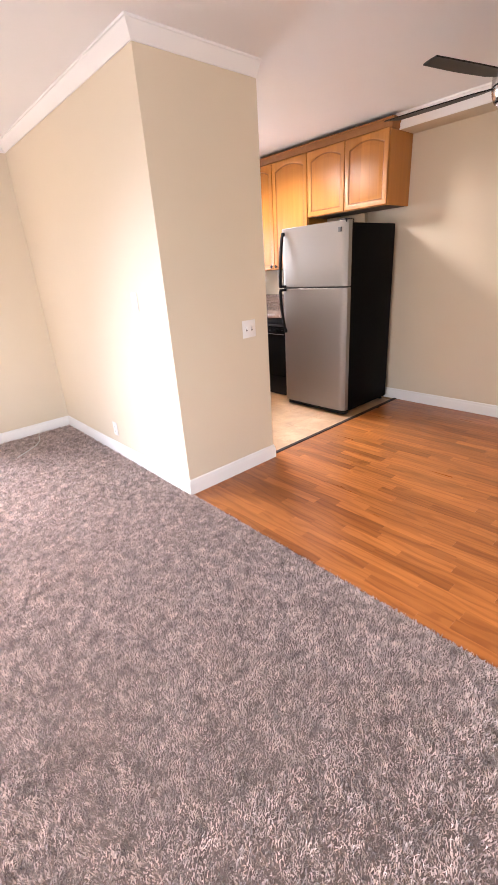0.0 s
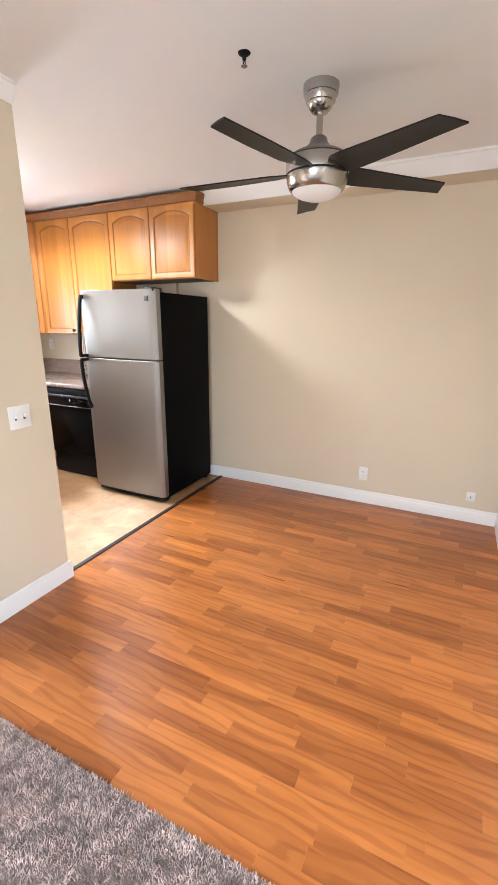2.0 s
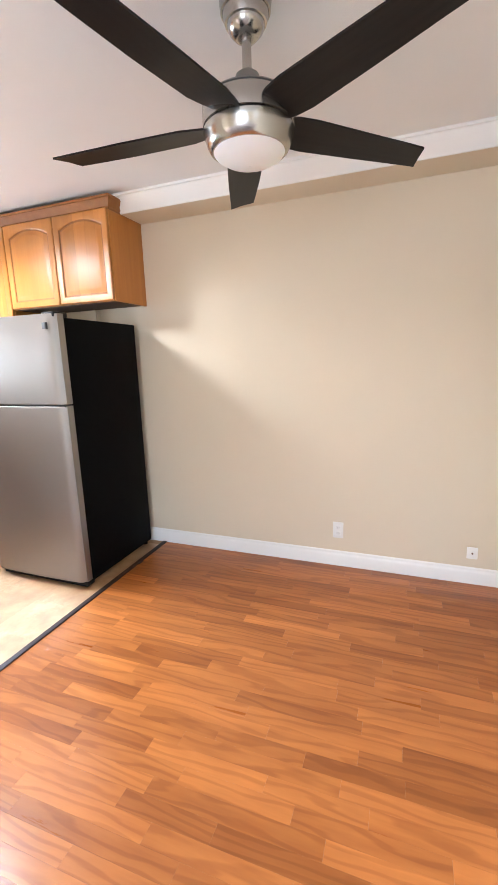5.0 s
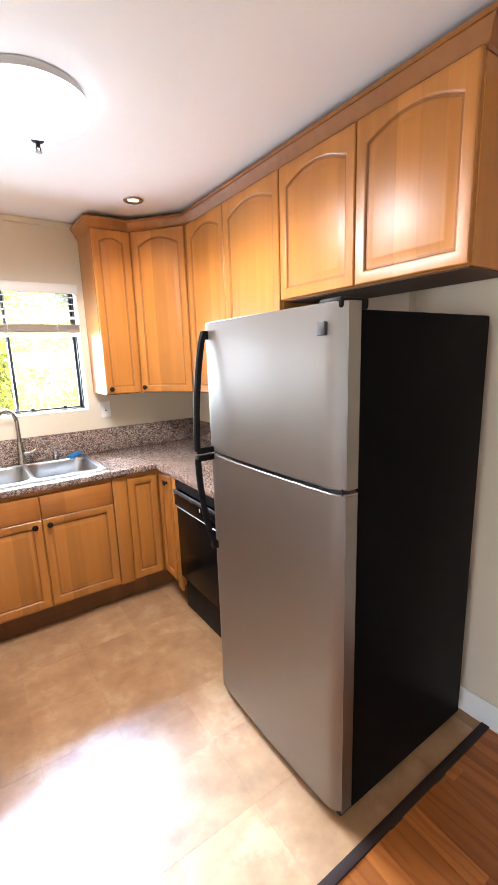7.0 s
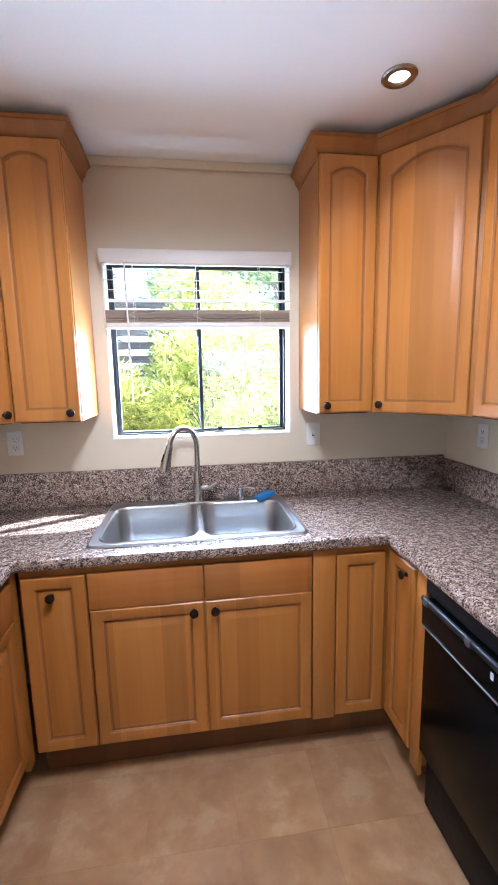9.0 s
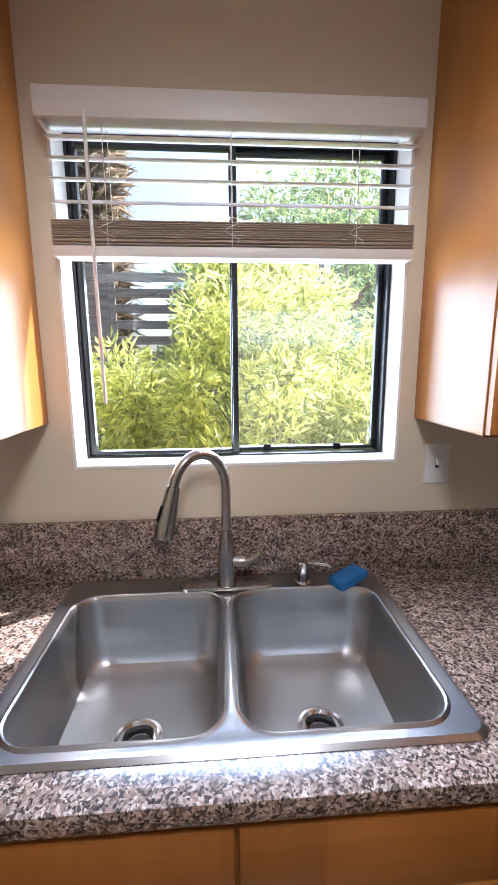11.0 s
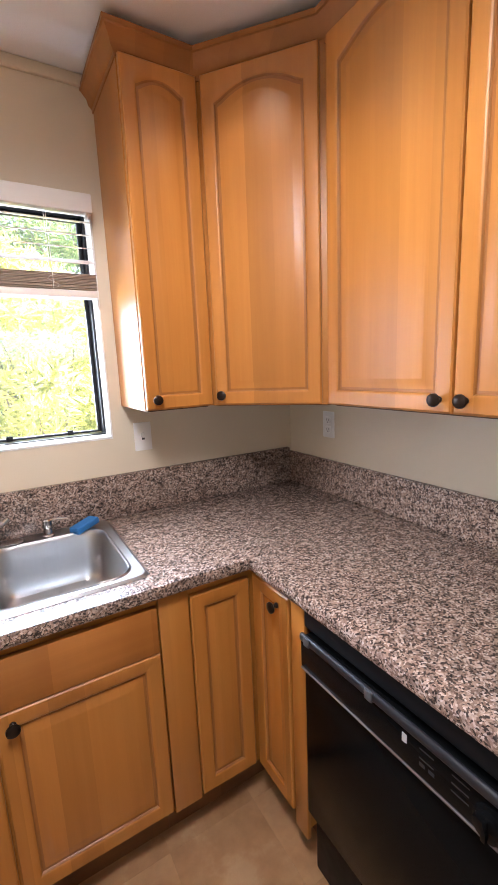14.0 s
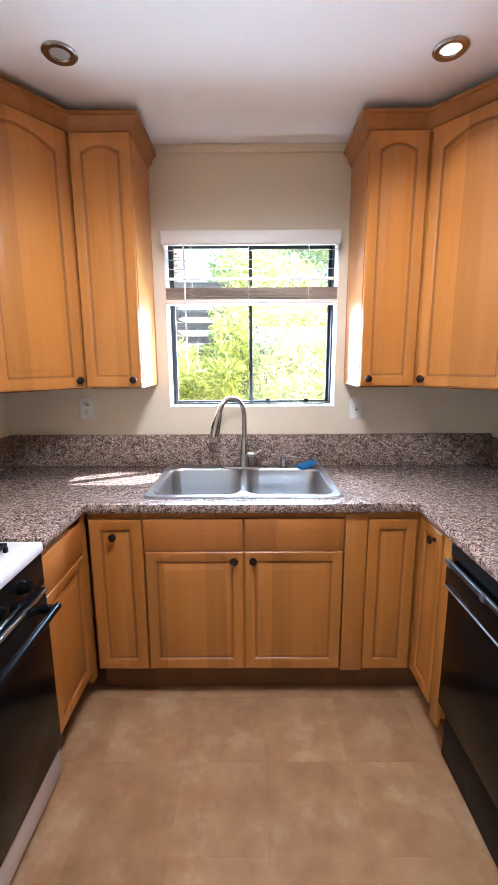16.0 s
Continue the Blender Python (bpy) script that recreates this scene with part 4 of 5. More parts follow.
for z in (1.990, 1.948, 1.906):
    slat(z, 13)
slat(1.860, 25)
# gathered white slats, coloured taupe to stand for their shade
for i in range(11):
    slat(1.767 + i * 0.0048, random.Random(i).uniform(-2.5, 2.5), mat=M_STACK_SHADE)
part("bottom_rail", box(2.535, 3.371, 4.683, 4.733, 1.738, 1.762, bev=0.003), M_BLIND, blind)
for x in (2.66, 2.94, 3.23):
    for y in (4.682, 4.734):
        part("ladder_cord", tube(bmesh.new(), [(x, y, 2.02), (x + 0.001, y, 1.84), (x - 0.001, y, 1.76)], 0.0011, 6), M_CORD, blind)
    pts = [(x + 0.018 * math.sin(i * 1.25), 4.680 - 0.004 * (i % 2), 1.825 - 0.008 * i) for i in range(8)]
    part("gathered_cord", tube(bmesh.new(), pts, 0.0011, 6), M_CORD, blind)
part("tilt_wand", tube(bmesh.new(), [(2.634, 4.648, 2.015), (2.636, 4.646, 1.72), (2.638, 4.648, 1.408)], 0.0042, 8), M_BLIND, blind, "long white tilt wand")

# ---- switches and outlets ----
def wall_plate(m, kind, label, w=0.07, h=0.114, plate_name="outlet"):
    """A cover plate in its own xz plane, face at -y."""
    p = thing(plate_name, m, label, "outlet" if plate_name == "outlet" else "switch")
    part("plate", box(-w / 2, w / 2, -0.006, 0, -h / 2, h / 2, bev=0.003), M_PLATE, p)
    if kind == "outlet":
        for z in (-0.02, 0.02):
            part("socket", box(-0.017, 0.017, -0.008, -0.004, z - 0.014, z + 0.014, bev=0.003), M_PLATE, p)
            for x in (-0.007, 0.006):
                part("slot", box(x, x + 0.002, -0.0088, -0.007, z - 0.004, z + 0.006), M_SLOT, p)
            part("slot", box(-0.002, 0.002, -0.0088, -0.007, z - 0.011, z - 0.007), M_SLOT, p)
    elif kind == "jack":
        part("socket", recalc(tube(bmesh.new(), [(0, -0.005, 0), (0, -0.014, 0)], 0.005, 12)), M_NICKEL, p)
    elif kind == "rocker":
        part("rocker", box(-0.016, 0.016, -0.010, -0.004, -0.033, 0.033, bev=0.003), M_PLATE, p)
    else:
        n = 2 if kind == "double" else 1
        for i in range(n):
            x = (i - (n - 1) / 2) * 0.046
            part("toggle", box(x - 0.005, x + 0.005, -0.018, -0.004, -0.004, 0.016, bev=0.002), M_PLATE, p)
            part("toggle_slot", box(x - 0.006, x + 0.006, -0.0068, -0.005, -0.013, 0.013), M_GREYTRIM, p)
    for z in (-h * 0.36, h * 0.36):
        part("screw", recalc(tube(bmesh.new(), [(0, -0.005, z), (0, -0.0072, z)], 0.003, 8)), M_PLATE, p)
    return p


wall_plate(pose(3.503, WY, 1.222), "switch", "white toggle switch plate under the wall cabinet", plate_name="light_switch")
wall_plate(pose(2.083, WY, 1.228), "outlet", "white duplex outlet above the backsplash")
wall_plate(pose(WX, 4.468, 1.219, 0, 0, R90), "outlet", "white duplex outlet above the granite backsplash")
wall_plate(pose(DX, 0.942, 0.256, 0, 0, R90), "outlet", "white duplex outlet above the baseboard")
wall_plate(pose(WX, 0.131, 0.222, 0, 0, R90), "jack", "small white cable jack plate near the corner", 0.06, 0.075)
wall_plate(pose(2.20, PY, 1.012), "double", "white double toggle switch plate on the partition", 0.116, plate_name="light_switch")
wall_plate(pose(LX, 2.635, 1.238, 0, 0, R90), "rocker", "white rocker switch plate on the living room wall", plate_name="light_switch")
wall_plate(pose(LX, 3.32, 0.23, 0, 0, R90), "outlet", "white painted-over outlet low on the wall")
cable = tagged(part("cable", tube(bmesh.new(), [(1.30, 4.445, 0.03), (1.24, 4.36, 0.02), (1.20, 4.20, 0.018), (1.12, 4.08, 0.018), (1.02, 4.0, 0.018), (0.93, 3.93, 0.018)], 0.004, 8), M_CORD), "thin white cable lying on the carpet", "cable")

# ---- ceiling lights, sprinkler ----
dome = thing("dome_light", pose(2.97, 3.34, CEIL), "round flush ceiling light with a lit glass drum", "ceiling light")
part("pan", lathe(bmesh.new(), [(0.160, -0.034), (0.172, -0.030), (0.172, -0.004), (0.165, 0.0)], seg=48), M_NICKEL, dome, "brushed nickel pan")
shade = part("shade", recalc(lathe(bmesh.new(), [(0.002, -0.104), (0.07, -0.101), (0.125, -0.093), (0.165, -0.080), (0.186, -0.064), (0.192, -0.048), (0.186, -0.036), (0.172, -0.030)], seg=56, cap=False)), M_LIT, dome, "glowing white glass drum")
shade.visible_shadow = False


def downlight(x, y, lit):
    d = thing("downlight", pose(x, y, CEIL), "recessed downlight with a nickel ring, " + ("switched on" if lit else "switched off"), "ceiling light", "recessed downlights")
    part("trim_ring", recalc(lathe(bmesh.new(), [(0.031, -0.001), (0.034, -0.006), (0.051, -0.008), (0.057, -0.004), (0.057, 0.0)], seg=36, cap=False)), M_NICKEL, d)
    part("bulb", lathe(bmesh.new(), [(0.002, -0.008), (0.014, -0.006), (0.026, -0.002), (0.032, 0.0)], seg=28), M_BULB if lit else M_DEADBULB, d)


downlight(3.607, 4.14, True)
downlight(2.322, 4.145, False)


def sprinkler(x, y):
    sp = thing("sprinkler", pose(x, y, CEIL), "dark metal fire sprinkler head on the ceiling", "sprinkler", "ceiling sprinklers")
    part("escutcheon", lathe(bmesh.new(), [(0.016, -0.007), (0.022, -0.004), (0.025, 0.0)], seg=24), M_BLACKMATT, sp)
    bm = bmesh.new()
    lathe(bm, [(0.006, -0.024), (0.008, -0.020), (0.009, -0.006)], seg=14)
    for s in (-1, 1):
        tube(bm, [(s * 0.006, 0, -0.022), (s * 0.009, 0, -0.031), (s * 0.003, 0, -0.041)], 0.0024, 8)
    part("head", recalc(bm), M_BLACKMATT, sp)
    part("deflector", lathe(bmesh.new(), [(0.003, -0.047), (0.012, -0.044), (0.013, -0.042), (0.005, -0.039)], seg=18), M_CAP, sp, "round metal deflector plate")


sprinkler(2.613, 1.238)
sprinkler(3.045, 3.69)

# ---- ceiling fan ----
fan = thing("ceiling_fan", pose(2.957, 1.036, CEIL), "brushed nickel ceiling fan with five dark blades and white globe", "ceiling fan")
part("canopy", lathe(bmesh.new(), [(0.024, -0.104), (0.034, -0.102), (0.050, -0.086), (0.057, -0.070), (0.057, -0.067), (0.063, -0.066), (0.070, -0.042), (0.070, -0.039), (0.075, -0.038), (0.078, -0.012), (0.078, 0.0)], seg=40), M_NICKEL, fan)
part("downrod", lathe(bmesh.new(), [(0.0145, -0.21), (0.0145, -0.09)], seg=18), M_NICKEL, fan)
part("motor_housing", lathe(bmesh.new(), [(0.136, -0.347), (0.142, -0.344), (0.143, -0.336), (0.143, -0.292), (0.140, -0.286), (0.132, -0.285)], seg=48), M_NICKEL, fan)
part("seam_ring", lathe(bmesh.new(), [(0.136, -0.2865), (0.1395, -0.285), (0.1395, -0.281), (0.134, -0.2795)], seg=48), M_SLOT, fan)
part("motor_cap", lathe(bmesh.new(), [(0.136, -0.280), (0.130, -0.272), (0.108, -0.260), (0.080, -0.248), (0.058, -0.236), (0.045, -0.222), (0.040, -0.214), (0.036, -0.200), (0.026, -0.192)], seg=48), M_CAP, fan, "matt grey cast cap")
part("light_ring", lathe(bmesh.new(), [(0.116, -0.412), (0.124, -0.406), (0.131, -0.392), (0.138, -0.372), (0.142, -0.356), (0.142, -0.352), (0.136, -0.350)], seg=48), M_NICKEL, fan)
part("gap_ring", lathe(bmesh.new(), [(0.134, -0.352), (0.134, -0.340)], seg=40), M_SLOT, fan)
part("globe", recalc(lathe(bmesh.new(), [(0.002, -0.450), (0.044, -0.446), (0.082, -0.434), (0.106, -0.420), (0.120, -0.402)], seg=40, cap=False)), M_GLOBE, fan, "unlit frosted glass globe")


def blade_mesh():
    """A blade along x: rounded root, gently twisted, with an angled tip."""
    bm = bmesh.new()
    rows = []
    for r, w, z, turn in ((0.10, 0.046, 0.006, 18), (0.15, 0.062, 0.004, 14), (0.21, 0.070, 0.002, 11), (0.42, 0.064, -0.002, 8), (0.585, 0.056, -0.004, 7), (0.665, 0.052, -0.005, 7)):
        t = radians(-turn)
        skew = 0.022 if r > 0.65 else 0.0
        rows.append([(r + skew * s, s * w * math.cos(t), z + h + s * w * math.sin(t)) for s, h in ((-1, -0.003), (0, -0.001), (1, -0.003), (1, 0.003), (0, 0.005), (-1, 0.003))])
    return recalc(loft(bm, rows))


first = mesh_of("blade", blade_mesh(), M_BLADE)
for a in (167, 95, 23, -49, -121):
    b = new("blade", first)
    b.parent = fan
    b.matrix_basis = pose(0, 0, -0.338, 0, 0, a)

# ---- outside the window ----
M_EARTH = material("dry_earth", (0.22, 0.17, 0.12), 0.95)
link(M_EARTH, ramp(M_EARTH, noise_tex(M_EARTH, coords(M_EARTH), 3, 6), (0.3, (0.085, 0.075, 0.045)), (0.7, (0.17, 0.145, 0.095))), bsdf(M_EARTH).inputs["Base Color"])
M_BARK = material("grey_bark", (0.22, 0.18, 0.14), 0.9)
_s = noise_tex(M_BARK, coords(M_BARK, (14, 14, 3)), 1.0, 5)
link(M_BARK, ramp(M_BARK, _s, (0.3, (0.12, 0.095, 0.07)), (0.7, (0.34, 0.29, 0.24))), bsdf(M_BARK).inputs["Base Color"])
M_FENCE = material("weathered_fence_wood", (0.25, 0.2, 0.16), 0.85)
_s = noise_tex(M_FENCE, coords(M_FENCE, (2, 30, 30), 3.0), 1.0, 5)
link(M_FENCE, ramp(M_FENCE, _s, (0.3, (0.16, 0.125, 0.10)), (0.7, (0.36, 0.30, 0.25))), bsdf(M_FENCE).inputs["Base Color"])


def leaf_material(name, a, b, c):
    m = material(name, a, 0.45)
    g = node(m, "NewGeometry")
    link(m, ramp(m, g.outputs["Random Per Island"], (0.0, a), (0.55, b), (1.0, c)), bsdf(m).inputs["Base Color"])
    bsdf(m).inputs["Transmission Weight"].default_value = 0.0
    tr = node(m, "BsdfTranslucent")
    link(m, ramp(m, g.outputs["Random Per Island"], (0.0, tuple(v * 1.4 for v in a)), (1.0, tuple(min(1, v * 1.5) for v in c))), tr.inputs[0])
    mx = node(m, "MixShader", {0: 0.62})
    link(m, bsdf(m).outputs[0], mx.inputs[1])
    link(m, tr.outputs[0], mx.inputs[2])
    link(m, mx.outputs[0], m.node_tree.nodes["Material Output"].inputs[0])
    return m


M_LEAF = leaf_material("yellow_green_leaves", (0.27, 0.31, 0.09), (0.55, 0.55, 0.17), (0.82, 0.73, 0.22))
M_LEAF2 = leaf_material("dark_green_leaves", (0.08, 0.14, 0.05), (0.14, 0.22, 0.08), (0.22, 0.30, 0.12))
M_FROND = leaf_material("dry_palm_fronds", (0.20, 0.16, 0.10), (0.28, 0.22, 0.15), (0.36, 0.30, 0.22))
bm = bmesh.new()
ROWS_Y = [(4.92, -0.5), (6.0, -0.45), (8.0, 0.1), (10.0, 0.85), (12.0, 1.05), (16.0, 1.1), (40.0, 1.1), (900.0, 1.1)]
grid = [[bm.verts.new((x, y, z + 0.05 * math.sin(x * 0.9 + y))) for x in (-500, -30, -10, -4, 0, 2, 4, 6, 10, 30, 500)] for y, z in ROWS_Y]
for ra, rb in zip(grid, grid[1:]):
    for i in range(len(ra) - 1):
        bm.faces.new((ra[i], ra[i + 1], rb[i + 1], rb[i]))
solid("ground", bm, M_EARTH, "dry earth bank rising behind the house to the horizon", "ground")


def leaves(centres, spread, count, length, width, seed, mat, name="crown"):
    """Many small pointed leaves round the given centres, with gaps between the clumps."""
    r = np.random.RandomState(seed)
    idx = r.randint(0, len(centres), count)
    c = np.array(centres)[idx]
    d = r.normal(size=(count, 3))
    d /= np.linalg.norm(d, axis=1)[:, None]
    p = c + d * (np.array(spread)[idx] * r.uniform(0.25, 1.0, count) ** 0.5)[:, None]
    axis = d + r.normal(size=(count, 3)) * 0.9
    axis /= np.linalg.norm(axis, axis=1)[:, None]
    side = np.cross(axis, r.normal(size=(count, 3)))
    side /= np.linalg.norm(side, axis=1)[:, None]
    nrm = np.cross(axis, side)
    ln, wd = length * r.uniform(0.6, 1.25, count)[:, None], width * r.uniform(0.7, 1.2, count)[:, None]
    v = np.stack([p, p + axis * ln * 0.45 + side * wd + nrm * ln * 0.06, p + axis * ln - nrm * ln * 0.10, p + axis * ln * 0.45 - side * wd + nrm * ln * 0.06], 1).reshape(-1, 3)
    k = np.arange(count)[:, None] * 4
    f = np.concatenate([k + np.array([[0, 1, 2]]), k + np.array([[0, 2, 3]])], 0)
    me = bpy.data.meshes.new(name)
    me.from_pydata(v.tolist(), [], f.tolist())
    me.materials.append(mat)
    return new(name, me)


def bush(name, x, y, z0, z1, rx, seed, mat, label, category, count=16000, length=0.085, width=0.011, clumps=60, trunk=0.03):
    r = random.Random(seed)
    t = thing(name, pose(x, y, -0.5), label, category)
    centres, spread = [], []
    limbs = bmesh.new()
    n = 0
    top = Vector((r.uniform(-0.1, 0.1), 0, z1 - 0.5 - rx * 0.6))
    tube(limbs, [(0, 0, 0), (0.05, 0.02, top.z * 0.4), top], [trunk, trunk * 0.8, trunk * 0.4], 8)
    for i in range(clumps):
        a, q = r.uniform(0, 2 * math.pi), r.uniform(0.15, 1) ** 0.5
        h = r.uniform(0, 1)
        lim = rx * (0.55 + 0.45 * math.sin(math.pi * min(1, 0.25 + 0.75 * h)))
        e = Vector((lim * q * math.cos(a), lim * q * math.sin(a) * 0.8, (z0 + (z1 - z0) * h) + 0.5))
        centres.append(e)
        spread.append(r.uniform(0.16, 0.34) * (rx / 1.2) ** 0.5)
        if i % 2 == 0:
            s = top * r.uniform(0.3, 0.95)
            mid = (s + e) / 2 + Vector((r.uniform(-0.1, 0.1), r.uniform(-0.1, 0.1), 0.06))
            tube(limbs, [s, mid, e], [trunk * 0.35, trunk * 0.22, trunk * 0.09], 6)
    part("trunk", recalc(limbs), M_BARK, t)
    crown_ob = leaves([tuple(c) for c in centres], spread, count, length, width, seed, mat)
    crown_ob.parent = t
    return t


bush("bush", 1.9, 6.9, 0.0, 1.5, 1.0, 1, M_LEAF, "sunlit yellow-green shrub outside the kitchen window", "shrub", 13000, 0.098, 0.014, 46)
bush("bush", 3.25, 6.75, 0.0, 1.95, 0.95, 2, M_LEAF, "sunlit yellow-green shrub with bare grey stems", "shrub", 14000, 0.098, 0.014, 52)
bush("bush", 4.5, 7.3, 0.0, 1.85, 1.1, 3, M_LEAF, "sunlit yellow-green shrub beside the window", "shrub", 13000, 0.098, 0.014, 52)
bush("bush", 0.7, 7.6, 0.0, 0.85, 1.0, 4, M_LEAF, "low yellow-green shrub in front of the fence", "shrub", 11000, 0.085, 0.012, 52)
bush("tree", 3.2, 8.6, 1.2, 2.75, 0.9, 5, M_LEAF, "slender yellow-green tree behind the shrubs", "tree", 7000, 0.12, 0.016, 44, 0.045)
bush("tree", 5.4, 12.5, 1.5, 4.0, 2.0, 6, M_LEAF2, "dark green tree in the garden's distance", "tree", 12000, 0.16, 0.03, 70, 0.1)
bush("tree", 3.4, 17.5, 1.5, 3.9, 1.8, 7, M_LEAF2, "dark green tree beyond the fence", "tree", 9000, 0.18, 0.035, 70, 0.1)
bush("tree", 8.6, 16.0, 1.6, 5.6, 2.6, 8, M_LEAF2, "tall dark green tree far off", "tree", 11000, 0.2, 0.04, 80, 0.12)

M_LEAF3 = leaf_material("mid_green_leaves", (0.12, 0.20, 0.07), (0.24, 0.34, 0.12), (0.40, 0.46, 0.18))
bush("tree", 2.9, 12.9, 1.0, 3.8, 1.4, 21, M_LEAF3, "mid-green garden tree behind the sunlit shrubs", "tree", 8000, 0.13, 0.020, 56, 0.06)
bush("tree", 4.7, 10.2, 0.9, 4.3, 1.7, 22, M_LEAF3, "broad mid-green garden tree behind the sunlit shrubs", "tree", 10000, 0.13, 0.020, 66, 0.08)
bush("bush", 3.9, 8.5, 0.3, 2.3, 1.1, 23, M_LEAF3, "mid-green shrub behind the yellow-green ones", "shrub", 8000, 0.10, 0.016, 50)

# fence: solid boards, then an open stretch of rails
fence = thing("fence", pose(-1.6, 10.6, 0.95, 0, 0, 3), "weathered grey-brown wooden garden fence", "fence")
for i in range(8):
    part("board", box(0, 2.78, 0, 0.025, 0.1 + i * 0.25, 0.1 + i * 0.25 + 0.238, bev=0.004, seg=1), M_FENCE, fence)
for x in (-0.1, 2.78, 4.6):
    part("post", box(x, x + 0.1, -0.03, 0.07, 0, 2.14, bev=0.006, seg=1), M_FENCE, fence)
for i in range(6):
    part("rail", box(2.88, 4.6, 0.0, 0.03, 0.62 + i * 0.245, 0.62 + i * 0.245 + 0.135, bev=0.004, seg=1), M_FENCE, fence)
palm = thing("palm_tree", pose(0.45, 12.4, 1.0), "shaggy palm trunk with hanging dry fronds", "palm tree")
part("trunk", recalc(tube(bmesh.new(), [(0, 0, 0), (0.05, 0, 2.0), (0.0, 0, 5.5)], [0.36, 0.32, 0.28], 14)), M_BARK, palm)
skirt = leaves([(0.0, 0.0, 0.8 + 0.25 * i) for i in range(20)], [0.55] * 20, 7000, 0.6, 0.016, 12, M_FROND, "frond_skirt")
skirt.parent = palm
M_ROOF = material("pale_stucco_and_tile", (0.5, 0.42, 0.36), 0.85)
house = thing("neighbour_house", pose(6.5, 34.0, 1.05), "distant tiled roof of a house behind trees", "house")
part("wall", box(-6, 2, 0, 6, 0, 3.0), M_WALL, house)
roof = bmesh.new()
loft(roof, [[(-6.5, -0.5, 2.95), (2.5, -0.5, 2.95), (2.5, 6.5, 2.95), (-6.5, 6.5, 2.95)], [(-4, 3, 4.6), (0, 3, 4.6), (0, 3.05, 4.6), (-4, 3.05, 4.6)]])
part("roof", recalc(roof), M_ROOF, house)

# ---- floor pieces ----
vinyl = solid("floor_kitchen", box(KX, DX, 2.330, WY, -0.012, -0.0007), M_GROUT, "beige mottled vinyl kitchen floor laid in squares", "floor")
TILE = 0.305
tile_mesh = mesh_of("vinyl_square", box(0.0003, TILE - 0.0003, 0.0003, TILE - 0.0003, -0.003, 0.0, bev=0.0003, seg=1), M_VINYL)
for ix in range(9):
    for iy in range(9):
        x0, y0 = 2.377 + (ix - 3) * TILE + 0.01, 2.330 + iy * TILE
        x1, y1 = min(x0 + TILE, DX if y0 < 2.6 else WX), min(y0 + TILE, WY)
        x00 = max(x0, KX)
        if x1 - x00 < 0.03 or y1 - y0 < 0.03:
            continue
        if x1 - x00 < TILE - 0.01 or y1 - y0 < TILE - 0.01:
            me = mesh_of("vinyl_square", box(0.0002, x1 - x00 - 0.0002, 0.0002, y1 - y0 - 0.0002, -0.003, 0.0, bev=0.0003, seg=1), M_VINYL)
        else:
            me = tile_mesh
        ob = new("vinyl_square", me)
        ob.location, ob.parent = (x00, y0, 0), vinyl

laminate = solid("floor_dining", box(LX - 0.0, DX, DY, 2.297, -0.012, -0.0075), M_GLAZE, "orange cherry laminate floor of narrow staves", "floor")
rng = random.Random(4)
STAVE = 0.0655
meshes = {}
nx = int(math.ceil((DX - LX) / STAVE))
for i in range(nx):
    x0 = LX + i * STAVE
    w = min(STAVE, DX - x0)
    y = DY - rng.uniform(0.0, 0.4)
    while y < 2.297:
        length = rng.choice((0.34, 0.40, 0.46, 0.52, 0.60))
        a, b = max(y, DY), min(y + length, 2.297)
        y += length
        if b - a < 0.02 or w < 0.01:
            continue
        key = (round(b - a, 3), round(w, 3))
        if key not in meshes:
            meshes[key] = mesh_of("stave", box(0.00015, w - 0.00015, 0.00015, b - a - 0.00015, -0.0075, 0.0, bev=0.0002, seg=1), M_PLANK)
        ob = new("stave", meshes[key])
        ob.location, ob.parent = (x0, a, 0), laminate

# carpet: a backing and its pile of leaning tufts
carpet = solid("floor_living", box(LIV_X, LX, BACK_Y, LIV_Y, -0.012, 0.0), M_BACKING, "grey-brown cut-pile carpet, trodden and uneven", "carpet")


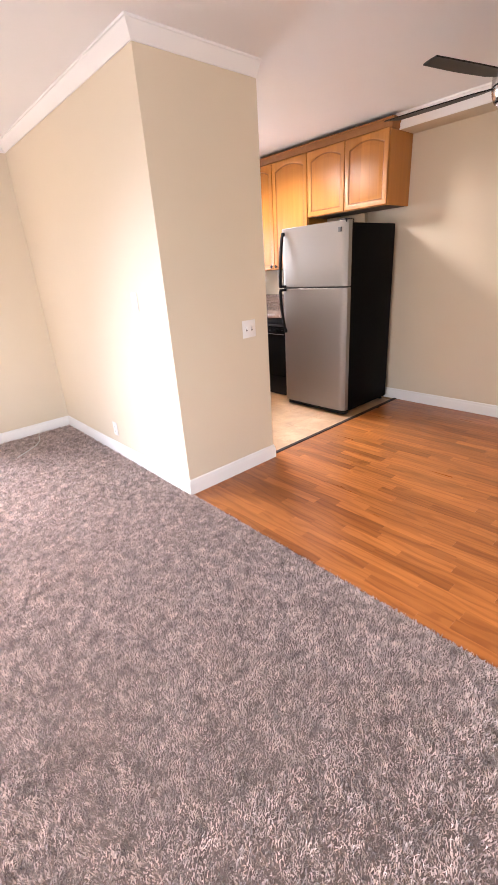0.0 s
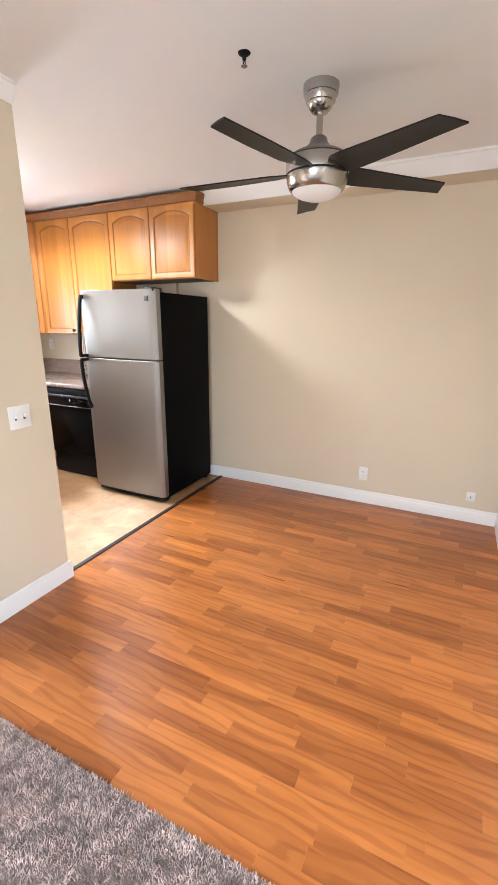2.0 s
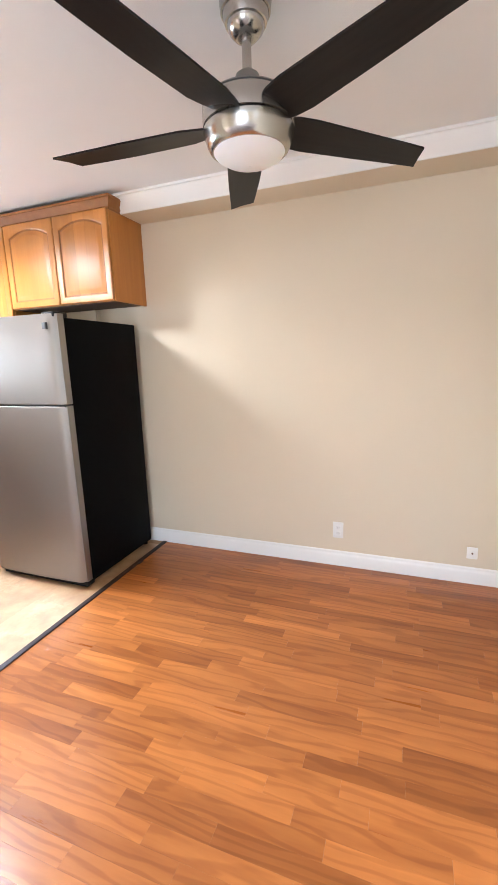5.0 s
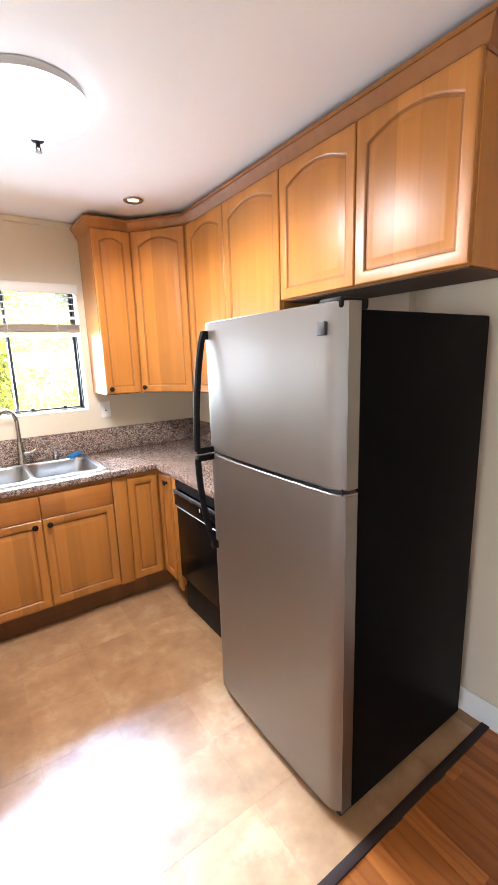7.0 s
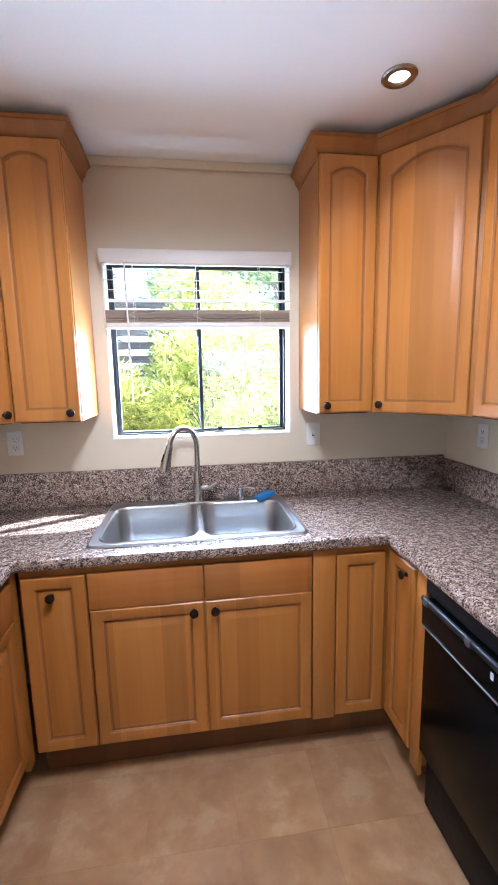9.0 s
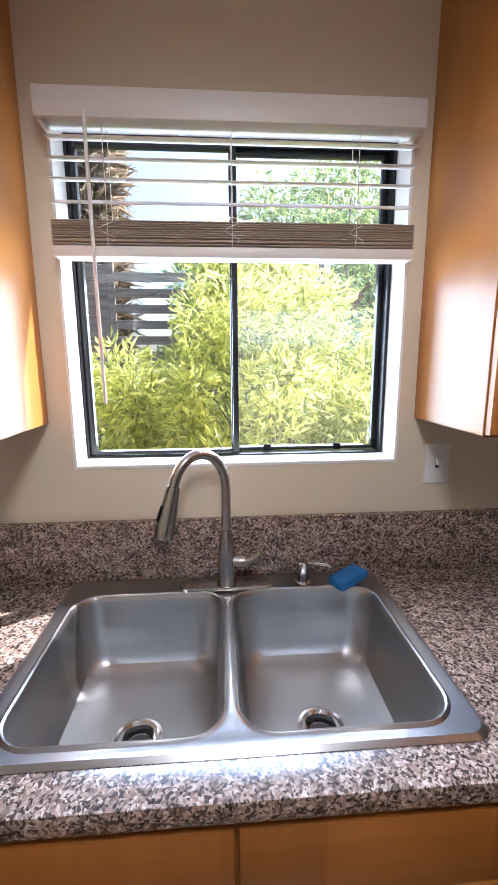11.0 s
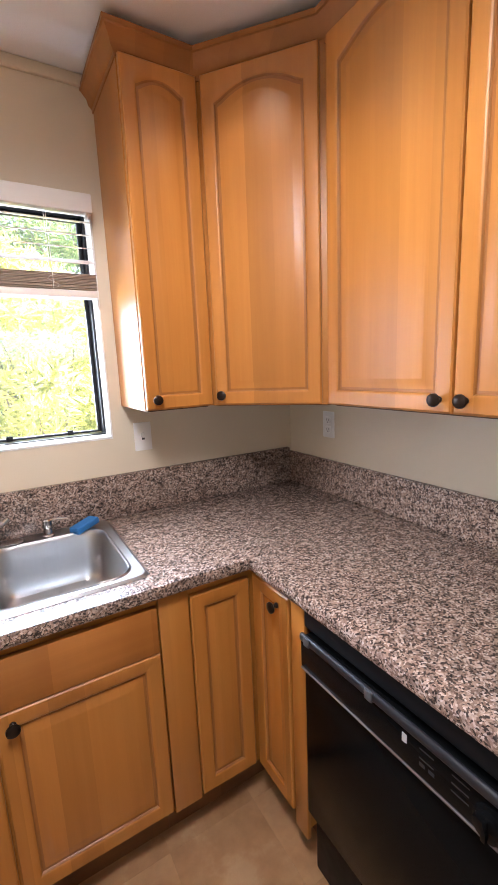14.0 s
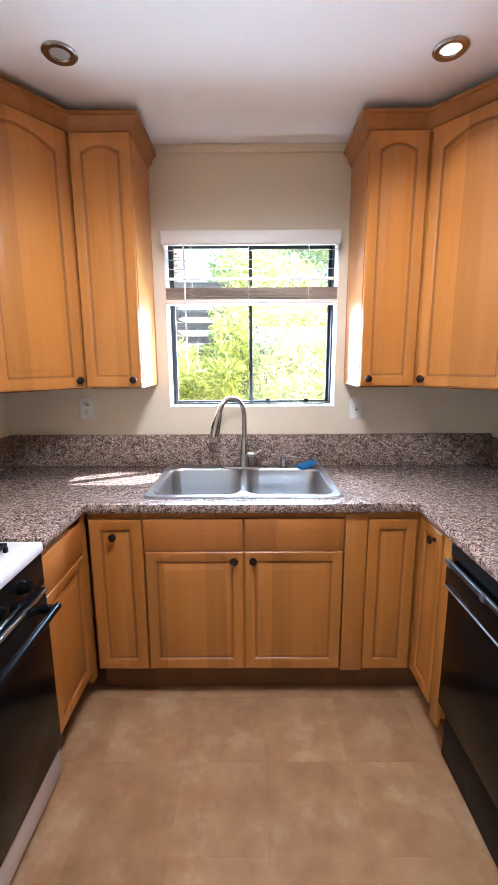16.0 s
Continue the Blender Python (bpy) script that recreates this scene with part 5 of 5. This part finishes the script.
def pile(x0, x1, y0, y1, step, height, width, seed):
    r = np.random.RandomState(seed)
    gx, gy = np.meshgrid(np.arange(x0, x1, step), np.arange(y0, y1, step), indexing="ij")
    n = gx.size
    px = np.clip(gx.ravel() + r.uniform(-step, step, n) * 0.6, x0 + 0.002, x1 + 0.004)
    py = np.clip(gy.ravel() + r.uniform(-step, step, n) * 0.6, y0, y1)
    turn, h = r.uniform(0, 2 * np.pi, n), height * r.uniform(0.6, 1.25, n)
    lean = r.uniform(0.1, 0.75, n) * height
    def patches(cell):
        table = r.uniform(-3.1, 3.1, (97, 101))
        return table[np.floor(px / cell + r.normal(size=n) * 0.25).astype(int) % 97, np.floor(py / cell + r.normal(size=n) * 0.25).astype(int) % 101]
    drift = patches(0.045) + 0.5 * patches(0.02)
    lx, ly = lean * np.cos(turn * 0.45 + drift), lean * np.sin(turn * 0.45 + drift)
    cx, cy = np.cos(turn) * width, np.sin(turn) * width
    z = np.zeros(n)
    v = np.stack([np.stack([px - cx, py - cy, z], 1), np.stack([px + cx, py + cy, z], 1),
                  np.stack([px + lx * 0.5 + cx * 1.1, py + ly * 0.5 + cy * 1.1, h * 0.65], 1), np.stack([px + lx * 0.5 - cx * 1.1, py + ly * 0.5 - cy * 1.1, h * 0.65], 1),
                  np.stack([px + lx + cx * 0.5, py + ly + cy * 0.5, h], 1), np.stack([px + lx - cx * 0.5, py + ly - cy * 0.5, h], 1)], 1).reshape(-1, 3)
    k = np.arange(n)[:, None] * 6
    f = np.concatenate([k + np.array([[0, 1, 2, 3]]), k + np.array([[3, 2, 4, 5]])], 0)
    me = bpy.data.meshes.new("carpet_pile")
    me.from_pydata(v.tolist(), [], f.tolist())
    me.materials.append(M_CARPET)
    ob = new("carpet_pile", me)
    ob.parent = carpet
    return tagged(ob, "", "", "", "stuff")


pile(-0.45, LX, -0.3, 2.6, 0.0048, 0.013, 0.0016, 1)
pile(-1.0, LX, 2.6, LIV_Y, 0.009, 0.016, 0.004, 2)
pile(-1.0, -0.45, -0.3, 2.6, 0.009, 0.016, 0.004, 3)
pile(-0.6, LX, -0.6, -0.3, 0.010, 0.016, 0.004, 4)
